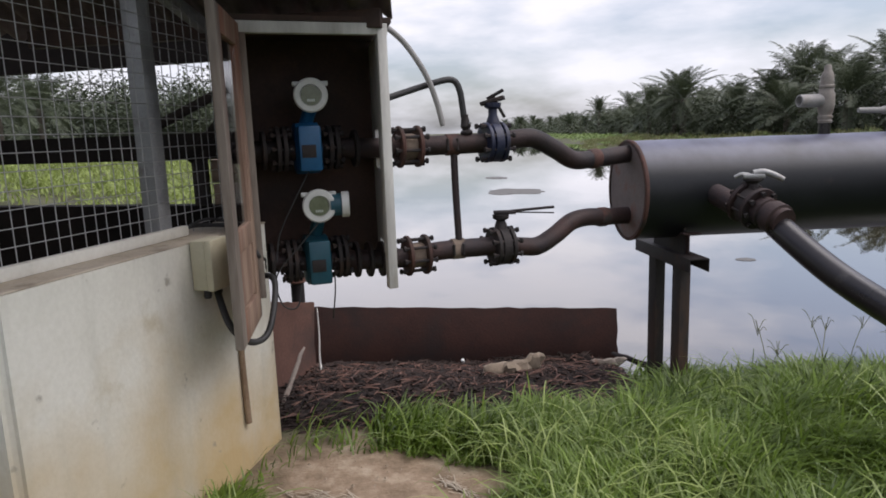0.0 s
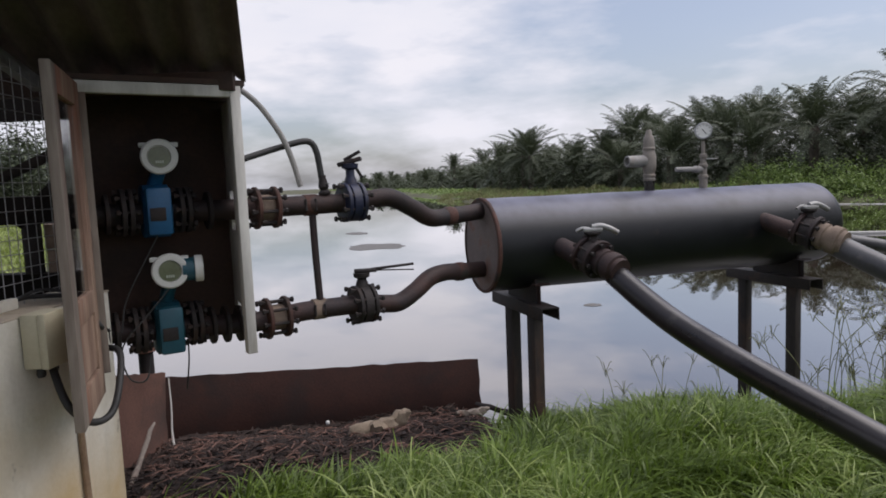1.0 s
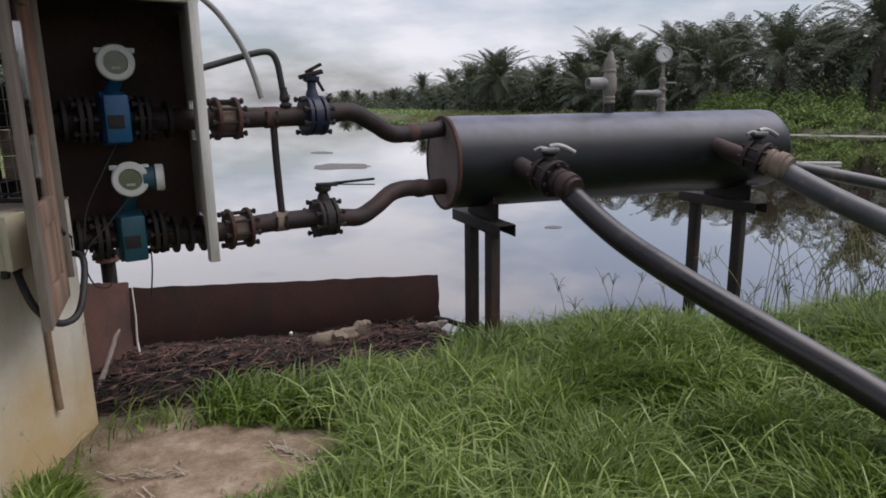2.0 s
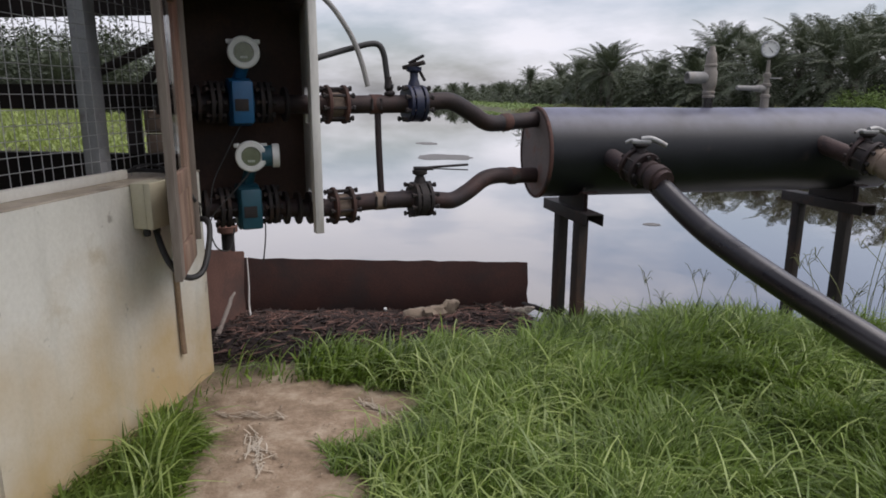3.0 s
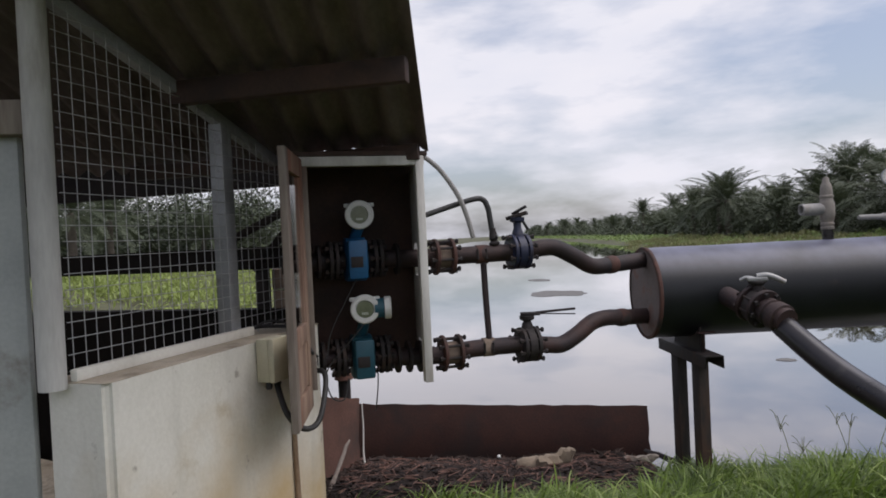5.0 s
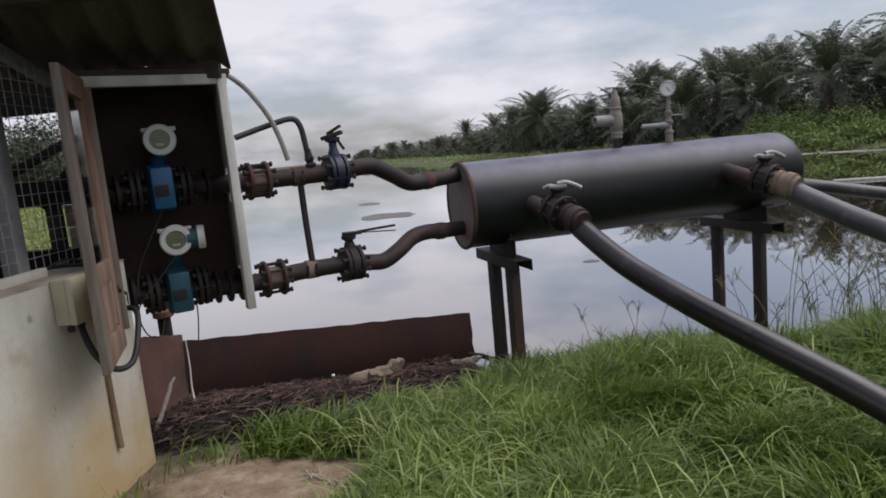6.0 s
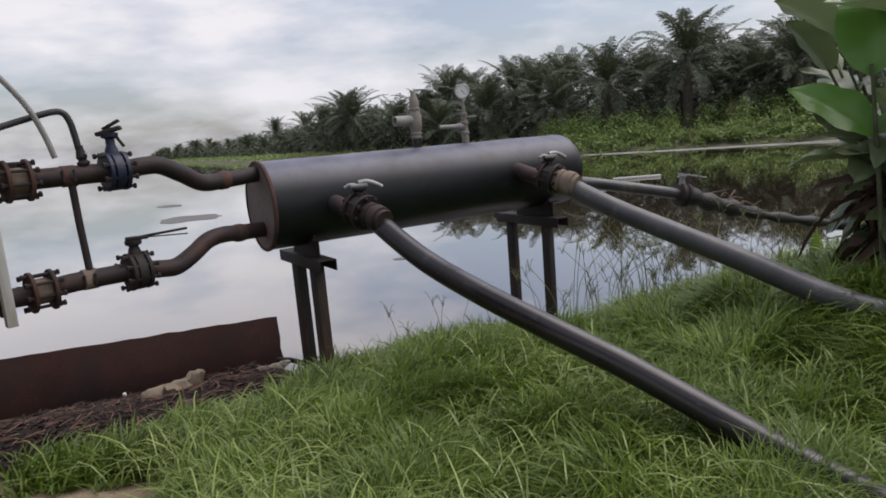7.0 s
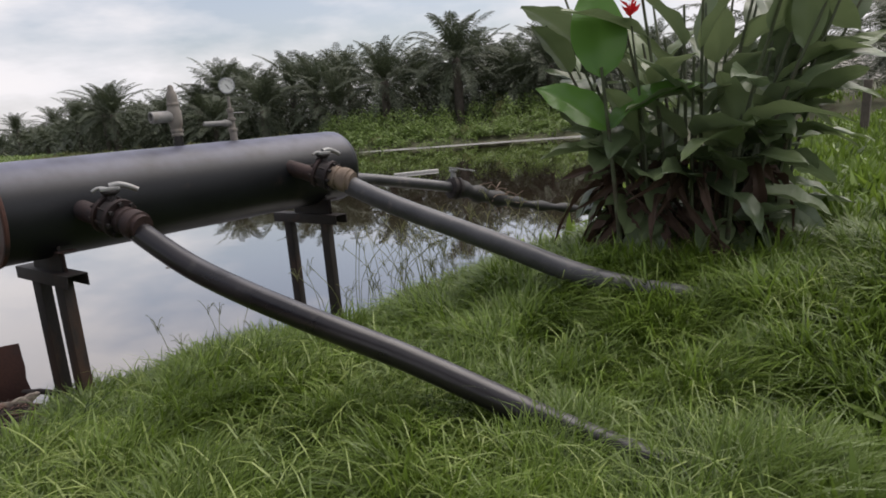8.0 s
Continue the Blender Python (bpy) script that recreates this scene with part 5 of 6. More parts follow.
def litter():
    xs, ys = np.arange(-1.1, 1.56, 0.035), np.arange(3.3, 5.4, 0.035)
    v = [(x, y, litter_z(x, y)) for y in ys for x in xs]
    w = len(xs)
    f = [(j * w + i, j * w + i + 1, (j + 1) * w + i + 1, (j + 1) * w + i) for j in range(len(ys) - 1) for i in range(w - 1)]
    bed = tagged(raw("litter_bed", v, f, M_MULCH), "dark wet bed of rotten leaf litter at the shore", "litter", kind="stuff")
    rnd = random.Random(3)
    vs, fs = [], []
    for k in range(9500):
        x, y = rnd.uniform(-0.95, 1.4), rnd.uniform(3.45, 5.15)
        z = litter_z(x, y) + rnd.uniform(0.002, 0.02)
        a, ln, wd, tilt = rnd.uniform(0, 6.28), rnd.uniform(0.01, 0.05) * rnd.choice((1, 1, 1.6)), rnd.uniform(0.002, 0.010), rnd.uniform(-0.35, 0.35)
        d, s = V((math.cos(a), math.sin(a), tilt)), V((-math.sin(a), math.cos(a), rnd.uniform(-0.4, 0.4)))
        c = V((x, y, z))
        b = len(vs)
        vs += [c - d * ln, c + s * wd + UP * 0.006, c + d * ln, c - s * wd + UP * 0.003]
        fs.append((b, b + 1, b + 2, b + 3))
    tagged(raw("leaf_litter", vs, fs, leaf_material("rotten_leaf_flakes", (0.005, 0.0035, 0.003), (0.055, 0.030, 0.022), 0.85, 0.0, 0.9)), "scattered dead leaves and twigs on the shore", "litter", kind="stuff")
    vs, fs = [], []
    for k in range(650):
        x, y = rnd.uniform(-0.8, 1.35), rnd.uniform(3.6, 5.0)
        c = V((x, y, litter_z(x, y) + rnd.uniform(0.018, 0.03)))
        a, ln, wd = rnd.uniform(0, 6.28), rnd.uniform(0.015, 0.065), rnd.uniform(0.002, 0.006)
        d, w = V((math.cos(a), math.sin(a), rnd.uniform(-0.15, 0.15))), V((-math.sin(a), math.cos(a), 0))
        b = len(vs)
        vs += [c - d * ln - w * wd, c + d * ln - w * wd * 0.6, c + d * ln + w * wd * 0.6, c - d * ln + w * wd, c + UP * wd * 1.6]
        fs += [(b, b + 1, b + 4), (b + 1, b + 2, b + 4), (b + 2, b + 3, b + 4), (b + 3, b, b + 4)]
    tagged(raw("dry_twigs", vs, fs, leaf_material("red_brown_twigs", (0.06, 0.028, 0.022), (0.24, 0.13, 0.095), 0.75, 0.0, 0.4)), "reddish dry twigs and leaf stalks on the litter", "litter", kind="stuff")


def driftwood(points, r, name, label, cat, mat):
    bm = bmesh.new()
    add_tube(bm, points, lambda k: r * (1 - 0.35 * abs(2 * k - 1) ** 3) * (1 + 0.12 * math.sin(k * 19)), 10, 5)
    for v in bm.verts:
        v.co += V((noise.noise(v.co * 22), noise.noise(v.co * 22 + V((5, 0, 0))), noise.noise(v.co * 22 + V((0, 7, 0))))) * r * 0.9
    tagged(part(name, bm, mat), label, cat)


def stone(c, size, label):
    bm = bmesh.new()
    bmesh.ops.create_icosphere(bm, subdivisions=3, radius=1.0)
    for v in bm.verts:
        q = v.co.copy()
        v.co = V((q.x * size[0], q.y * size[1], q.z * size[2])) * (1 + 0.28 * noise.noise(q * 1.4 + V(c)) + 0.07 * noise.noise(q * 6)) + V(c)
    tagged(part("stone", bm, M_STONE), label, "stone")


litter()
lz = litter_z
driftwood([V((0.40, 4.22, lz(0.4, 4.22) + 0.04)), V((0.52, 4.27, lz(0.52, 4.27) + 0.06)), V((0.62, 4.34, lz(0.62, 4.34) + 0.09))], 0.045, "wood_chunk", "pale broken chunk of wood on the litter", "wood", M_STONE)
stone((0.36, 4.30, lz(0.36, 4.30) + 0.03), (0.10, 0.06, 0.05), "pale clay lump half sunk in leaf litter")
driftwood([V((1.10, 4.80, lz(1.1, 4.8) + 0.03)), V((1.25, 4.84, lz(1.25, 4.84) + 0.03)), V((1.36, 4.86, 0.09))], 0.03, "driftwood", "grey driftwood at the end of the sheet", "wood", M_TIMBER)
driftwood([V((1.30, 4.95, 0.10)), V((1.50, 4.72, 0.07)), V((1.68, 4.60, 0.04))], 0.022, "driftwood", "dark wet branch lying in the shallows", "wood", M_IRON)
driftwood([V((-0.865, 3.66, 0.31)), V((-0.825, 3.97, 0.39)), V((-0.775, 4.32, 0.49))], 0.013, "wooden_stick", "pale stick leaning on the rusty plate", "stick", M_TIMBER)
driftwood([V((-0.95, 3.72, 0.30)), V((-0.80, 3.86, 0.31)), V((-0.60, 4.02, 0.30))], 0.018, "wooden_stick", "dark broken branch lying at the wall foot", "stick", M_TIMBER)
driftwood([V((-0.97, 3.66, 0.32)), V((-0.90, 3.70, 0.33)), V((-0.86, 3.78, 0.32))], 0.03, "wood_chunk", "dark rotten wood at the wall foot", "wood", M_IRON)


def drip_line():
    bm = bmesh.new()
    add_tube(bm, [V((-0.735, 4.81, 0.60)), V((-0.732, 4.80, 0.42)), V((-0.738, 4.79, 0.27)), V((-0.730, 4.77, 0.17))], lambda k: 0.004 + 0.004 * k, 7, 5)
    tagged(part("white_cord", bm, M_ROPE), "frayed white cord hanging from the rusty plate", "cord")
    bm = bmesh.new()
    bmesh.ops.create_icosphere(bm, subdivisions=2, radius=0.016, matrix=Matrix.Translation((0.24, 5.07, lz(0.24, 5.07) + 0.05)))
    for v in bm.verts:
        v.co += V((0.004, 0.002, 0.003)) * noise.noise(v.co * 60)
    tagged(part("foam_scrap", bm, M_WHITE), "small white scrap of foam on the litter", "scrap")


drip_line()


def in_path(x, y):
    """Under 1 on the bare trodden patch; its outline is ragged."""
    k = 1 + 0.30 * noise.noise(V((x * 2.6, y * 2.6, 7))) + 0.12 * noise.noise(V((x * 9, y * 9, 7)))
    far_lobe = ((x + 0.33) / 0.50) ** 2 + ((y - 2.93) / 0.35) ** 2
    near_lobe = ((x + 0.50) / 0.30) ** 2 + ((y - 2.3) / 0.85) ** 2
    return min(far_lobe, near_lobe) * k


def pebbles():
    rnd = random.Random(8)
    vs, fs = [], []
    for k in range(160):
        a, q = rnd.uniform(0, 6.28), rnd.random() ** 0.5
        x, y = -0.42 + 0.6 * q * math.cos(a), 2.45 + 0.85 * q * math.sin(a)
        r = rnd.uniform(0.003, 0.011)
        z = ground_z(x, y) + 0.012
        b = len(vs)
        vs += [(x - r, y, z), (x, y - r * 0.8, z), (x + r, y, z), (x, y + r * 0.9, z), (x + r * 0.1, y, z + r * 0.9)]
        fs += [(b, b + 1, b + 4), (b + 1, b + 2, b + 4), (b + 2, b + 3, b + 4), (b + 3, b, b + 4)]
    tagged(raw("pebbles", vs, fs, M_STONE), "small pale pebbles and crumbs on the bare earth", "pebbles", kind="stuff")
    vs, fs = [], []
    for cx, cy, way, n in ((-0.54, 2.66, 1.75, 46), (-0.60, 2.98, 2.8, 34), (-0.02, 2.90, 2.2, 44)):
        for k in range(n):
            a = way + rnd.gauss(0, 0.55)
            u = rnd.uniform(-0.15, 0.15)
            c = V((cx + u * math.cos(way) + rnd.gauss(0, 0.018), cy + u * math.sin(way) + rnd.gauss(0, 0.018), 0))
            d = V((math.cos(a), math.sin(a), 0)) * rnd.uniform(0.015, 0.06)
            s = V((-d.y, d.x, 0)).normalized() * 0.0024
            q = [c - d, c, c + d * 0.9 + s * rnd.uniform(-4, 4)]
            b = len(vs)
            for p in q:
                z = ground_z(p.x, p.y) + 0.008 + rnd.uniform(0, 0.005)
                vs += [(p.x - s.x, p.y - s.y, z), (p.x + s.x, p.y + s.y, z + 0.001)]
            fs += [(b, b + 1, b + 3, b + 2), (b + 2, b + 3, b + 5, b + 4)]
    tagged(raw("dry_straw", vs, fs, leaf_material("bleached_straw", (0.34, 0.29, 0.22), (0.52, 0.46, 0.38), 0.8, 0.1)), "bleached straw strands on the bare earth", "straw", kind="stuff")


pebbles()

# ---- floating things ----


def scum(cx, cy, rx, ry, label):
    vs, fs = [(cx, cy, 0.006)], []
    n = 40
    for i in range(n):
        a = 2 * math.pi * i / n
        k = 1 + 0.35 * noise.noise(V((math.cos(a) * 2, math.sin(a) * 2, cx)))
        vs.append((cx + rx * k * math.cos(a), cy + ry * k * math.sin(a), 0.004))
    fs = [(0, 1 + i, 1 + (i + 1) % n) for i in range(n)]
    tagged(raw("floating_scum", vs, fs, M_SCUM), label, "scum")


M_SCUM = material("grey_scum", (0.09, 0.085, 0.08), (0.15, 0.145, 0.14), 0.7, 0, 6, 40, 0.2)
scum(3.5, 19.0, 0.85, 1.0, "grey patch of scum floating on the pond")
scum(4.1, 24.8, 0.40, 0.7, "small grey patch of scum floating on the pond")
scum(4.25, 8.3, 0.12, 0.10, "dark clump of floating weed on the pond")


def float_boom():
    bm = bmesh.new()
    pts = [V((23.0, 30.5, 0.015)), V((24.0, 28.6, 0.015)), V((25.3, 26.2, 0.015)), V((27.0, 22.6, 0.015)), V((28.8, 19.2, 0.015)), V((30.4, 16.0, 0.02)), V((32.5, 13.6, 0.03))]
    add_tube(bm, pts, 0.019, 10, 10)
    tagged(part("floating_boom", bm, M_ROPE), "long white floating pipe along the far bank", "pipe")
    bm = bmesh.new()
    add_box(bm, V((14.8, 13.3, 0.03)), (1.35, 0.16, 0.06), Matrix.Rotation(-0.6, 3, "Z"), 0.01)
    tagged(part("floating_board", bm, M_WHITEWOOD), "pale board floating on the pond", "board")


float_boom()


def fence_post():
    bm = bmesh.new()
    add_box(bm, V((14.6, 1.9, 0.85)), (0.14, 0.14, 1.6), Matrix.Rotation(0.05, 3, "X"), 0.015)
    tagged(part("fence_post", bm, M_TRUNK), "dark weathered timber fence post in grass", "post")


fence_post()

# ---- palms and bank growth ----


def palm(seed, trunk_h, frond_len, n_frond):
    """An oil palm: stout trunk with old leaf bases, a crown of arching fronds with hanging leaflets."""
    rnd = random.Random(seed)
    t = thing("oil_palm", (0, 0, 0), "dark green oil palm on the far bank", "palm tree", "palms on the far bank")
    bm = bmesh.new()
    add_lathe(bm, V((0, 0, -0.6)), UP, [(0, 0.42), (0.6, 0.36)] + [(0.6 + trunk_h * k / 8, 0.30 + 0.05 * (k % 2)) for k in range(1, 9)] + [(0.9 + trunk_h, 0.1)], 10)
    part("trunk", bm, M_TRUNK, t)
    vs, fs = [], []
    top = V((0, 0, trunk_h))
    for i in range(n_frond):
        az = 2.399963 * i + rnd.uniform(-0.25, 0.25)
        lev = i / n_frond
        el = radians(86 - 120 * lev ** 1.1 + rnd.uniform(-10, 10))
        ln = frond_len * rnd.uniform(0.82, 1.1) * (0.75 + 0.25 * sm(0, 0.3, lev))
        d = V((math.cos(az), math.sin(az), 0))
        spine, q, ang = [], top.copy(), el
        steps = 13
        for k in range(steps + 1):
            spine.append(q.copy())
            q = q + (d * math.cos(ang) + UP * math.sin(ang)) * (ln / steps)
            ang -= radians(rnd.uniform(3.5, 9.0)) * (0.2 + 1.1 * k / steps)
        side = V((-d.y, d.x, 0))
        for k in range(steps):
            b = len(vs)
            w = 0.05 * (1 - k / steps) + 0.012
            vs += [spine[k] - side * w, spine[k] + side * w, spine[k + 1] + side * w * 0.9, spine[k + 1] - side * w * 0.9]
            fs.append((b, b + 1, b + 2, b + 3))
            if k < 2:
                continue
            along = (spine[k + 1] - spine[k]).normalized()
            for m in (0.0, 0.33, 0.67):
                root = spine[k].lerp(spine[k + 1], m)
                for sgn in (-1, 1):
                    f = (k + m) / steps
                    ll = frond_len * 0.20 * math.sin(math.pi * (0.18 + 0.78 * f)) ** 0.7 * rnd.uniform(0.8, 1.15)
                    out = (side * sgn * 0.72 + along * 0.62 + UP * (0.22 + rnd.uniform(-0.12, 0.12))).normalized()
                    mid = root + out * ll * 0.55
                    tip = mid + (out + UP * rnd.uniform(-1.0, -0.6)).normalized() * ll * 0.45
                    wd = along * 0.034
                    b = len(vs)
                    vs += [root - wd * 0.6, root + wd * 0.6, mid + wd, mid - wd, tip]
                    fs += [(b, b + 1, b + 2, b + 3), (b + 3, b + 2, b + 4)]
    raw("crown", vs, fs, M_PALM, t, "", False)
    return t


def along_bank(points, step):
    out, carry = [], 0.0
    for (x0, y0), (x1, y1) in zip(points, points[1:]):
        ln = math.hypot(x1 - x0, y1 - y0)
        d = carry
        while d < ln:
            k = d / ln
            out.append((x0 + (x1 - x0) * k, y0 + (y1 - y0) * k, (y1 - y0) / ln, -(x1 - x0) / ln))
            d += step
        carry = d - ln
    return out


kinds = [palm(11, 3.0, 5.0, 38), palm(12, 3.9, 4.7, 36), palm(13, 2.4, 5.2, 40), palm(14, 4.6, 4.8, 38)]
BANK = [(58, 9.5), (40, 12.5), (31.5, 16.8), (28.6, 22.6), (25.2, 27.6), (22.4, 40), (20.2, 58), (26.2, 90), (35, 170), (41, 250), (46, 340)]
prnd = random.Random(21)
spots = []
for row, (back, step) in enumerate(((8.0, 4.4), (13.0, 4.8), (19.0, 6.0))):
    for x, y, nx, ny in along_bank(BANK, step):
        far_off = math.hypot(x, y)
        if far_off > 120 and (row > 1 or prnd.random() < 0.45):
            continue
        px, py = x + nx * back + prnd.uniform(-1.5, 1.5), y + ny * back + prnd.uniform(-1.5, 1.5)
        if pond_distance(px, py) > 5:
            spots.append((px, py, prnd.uniform(0.64, 0.90) * (1 + 0.10 * row) * (1 - 0.17 * sm(45, 85, far_off))))
for x, y in ((-12, 24), (-18, 25), (-15, 33), (-22, 36), (-19, 45), (-13, 40), (-27, 28)):
    spots.append((x + prnd.uniform(-1, 1), y + prnd.uniform(-1, 1), prnd.uniform(0.42, 0.55)))
for k in range(26):
    spots.append((prnd.uniform(26, 70), prnd.uniform(-14, 7), prnd.uniform(0.75, 1.05)))
for i, (x, y, k) in enumerate(spots):
    kind = kinds[prnd.randrange(4)]
    m = Matrix.Translation((x, y, max(ground_z(x, y), 0.2))) @ Matrix.Rotation(prnd.uniform(0, 6.28), 4, "Z") @ Matrix.Diagonal((k, k, k * prnd.uniform(0.92, 1.1), 1))
    c = copy_thing(kind, m)
    c.matrix_basis = m
for kind in kinds:
    for o in (*kind.children_recursive, kind):
        bpy.data.objects.remove(o)


def leaf_cloud(name, centres, size, mat, label, category, seed, upright=0.0, dome=False):
    """Many small leaves round the given (x, y, z, radius, height, number) clumps."""
    r = np.random.RandomState(seed)
    V0, F0, base = [], [], 0
    for x, y, z, rad, h, n in centres:
        p = r.normal(size=(n, 3)) * [rad * 0.5, rad * 0.5, 0] + [x, y, z]
        rr = np.hypot(p[:, 0] - x, p[:, 1] - y) / (rad + 1e-6)
        p[:, 2] += h * np.clip(1 - 0.6 * rr ** 2, 0.15, 1) * r.uniform(0.05, 1, n) ** 0.6
        if dome:
            u = r.normal(size=(n, 3))
            u[:, 2] = np.abs(u[:, 2])
            u /= np.linalg.norm(u, axis=1)[:, None]
            p = u * [rad, rad, h] * r.uniform(0.72, 1.04, (n, 1)) + [x, y, z]
        a, b = r.uniform(0, 6.283, n), r.uniform(-0.5, 0.9, n) + upright
        ln, wd = size * r.uniform(0.6, 1.5, n), size * r.uniform(0.30, 0.55, n) * (1 - 0.6 * min(upright, 1))
        d = np.stack([np.cos(a) * np.cos(b), np.sin(a) * np.cos(b), np.sin(b)], 1) * ln[:, None]
        s = np.stack([-np.sin(a), np.cos(a), r.uniform(-0.5, 0.5, n)], 1) * wd[:, None]
        quad = np.stack([p - d * 0.5, p + s * 0.5 + d * 0.05, p + d * 0.5, p - s * 0.5 + d * 0.05], 1).reshape(-1, 3)
        V0.append(quad)
        F0.append(np.arange(base, base + 4 * n).reshape(-1, 4))
        base += 4 * n
    ob = raw(name, np.concatenate(V0).tolist(), np.concatenate(F0).tolist(), mat, smooth=False)
    return tagged(ob, label, category, kind="stuff")


def bank_growth():
    rnd = random.Random(31)
    low, pale, dark = [], [], []
    for x, y, nx, ny in along_bank(BANK, 0.55):
        far = math.hypot(x, y)
        if far > 75:
            continue
        for k in range(8):
            d = rnd.choice((rnd.uniform(-0.5, 2.0), rnd.uniform(0.4, 7.0)))
            px, py = x + nx * d + rnd.uniform(-0.5, 0.5), y + ny * d + rnd.uniform(-0.5, 0.5)
            h = (0.35 + 0.8 * sm(0.2, 4.0, d)) * rnd.uniform(0.6, 1.25) * (1.55 if y < 32 else 1.0)
            (pale if rnd.random() < (0.03 if y < 32 else 0.5) else low).append((px, py, ground_z(px, py) - 0.05, rnd.uniform(0.4, 0.85), h * (1.0 - 0.55 * sm(34, 46, far)), 130 if far < 45 else 60))
        for k in range(7):
            d = rnd.uniform(6, 20)
            px, py = x + nx * d, y + ny * d
            dark.append((px, py, ground_z(px, py), rnd.uniform(0.8, 1.6), rnd.uniform(1.6, 4.4), 70))
    leaf_cloud("bank_shrubs", low, 0.17, M_BANK, "bright green low shrubs along the far bank", "shrubs", 1, 0.0, True)
    leaf_cloud("tall_bank_grass", pale, 0.34, M_DRYGRASS, "pale tall grass along the far bank", "grass", 2, 0.9)
    leaf_cloud("palm_undergrowth", dark, 0.3, M_PALM, "dark undergrowth between the palm trunks", "undergrowth", 3)
    far_low, left = [], []
    for x, y, nx, ny in along_bank(BANK, 2.2):
        if math.hypot(x, y) <= 75:
            continue
        for k in range(5):
            d = rnd.uniform(0.5, 9)
            far_low.append((x + nx * d + rnd.uniform(-1, 1), y + ny * d, 0.3, 1.6, rnd.uniform(0.3, 0.8), 30))
    far_dark = []
    for x, y, nx, ny in along_bank(BANK, 2.6):
        if math.hypot(x, y) > 75:
            for k in range(4):
                d = rnd.uniform(6, 17)
                far_dark.append((x + nx * d + rnd.uniform(-1, 1), y + ny * d, 0.3, rnd.uniform(1.5, 2.6), rnd.uniform(1.8, 4.0), 55))
    leaf_cloud("distant_palm_undergrowth", far_dark, 0.6, M_PALM, "dark distant undergrowth between the palms", "undergrowth", 9)
    leaf_cloud("distant_bank_growth", far_low, 0.40, M_BANK, "distant green growth along the far bank", "shrubs", 4)
    for k in range(1500):
        x, y = rnd.uniform(-34, -2.6), rnd.uniform(6.5, 52)
        if pond_distance(x, y) > 0.4 and abs(x / max(y, 1) + 0.42) < 0.45:
            left.append((x, y, ground_z(x, y) - 0.05, rnd.uniform(0.4, 0.9), rnd.uniform(0.25, 0.55), 100))
    bush = []
    for k in range(170):
        y = rnd.uniform(40, 62)
        x = -y * rnd.uniform(0.20, 0.80)
        if pond_distance(x, y) > 1.0:
            bush.append((x, y, 0.4, rnd.uniform(1.6, 3.2), 1.4 + y * 0.092 * rnd.uniform(0.6, 1.2), 620))
    leaf_cloud("side_bank_bushes", bush, 0.34, M_PALM, "dark leafy bushes on the side bank", "bushes", 8)
    leaf_cloud("side_bank_grass", left, 0.15, M_FIELD, "green growth on the side bank behind the shed", "grass", 5, 0.6)
    right = []
    for k in range(900):
        x, y = rnd.uniform(4.8, 26), rnd.uniform(-5, 5)
        if pond_distance(x, y) > 0.3:
            right.append((x, y, ground_z(x, y) - 0.03, rnd.uniform(0.25, 0.5), rnd.uniform(0.15, 0.35), 46))
    leaf_cloud("meadow_grass", right, 0.26, M_GRASS, "long green grass behind the canna clump", "grass", 6, 0.8)


bank_growth()

# ---- canna clump ----
CANNA = V((4.55, 1.72, 0))


def canna_leaf_mesh(seed, length, width, droop, fold, mat):
    rnd = random.Random(seed)
    n, half = 12, 4
    vs, fs = [], []
    for i in range(n + 1):
        k = i / n
        w = width * 0.5 * (math.sin(math.pi * k ** 0.82) ** 0.66 if 0 < k < 1 else 0.02)
        cx = length * (k - 0.12 * droop * k * k)
        cz = -length * droop * 0.55 * k ** 2.2
        for j in range(-half, half + 1):
            u = j / half
            wave = (0.03 if mat is M_DEAD else 0.012) * math.sin(k * 17 + seed + u * 2) * abs(u)
            vs.append((cx, w * u * (1 - 0.1 * abs(u) * fold), cz + fold * w * abs(u) * 0.6 + wave - 0.004 * (j == 0)))
    r = 2 * half + 1
    for i in range(n):
        for j in range(r - 1):
            fs.append((i * r + j, i * r + j + 1, (i + 1) * r + j + 1, (i + 1) * r + j))
    me = bpy.data.meshes.new("leaf")
    me.from_pydata(vs, [], fs)
    me.materials.append(mat)
    me.polygons.foreach_set("use_smooth", [True] * len(me.polygons))
    return me


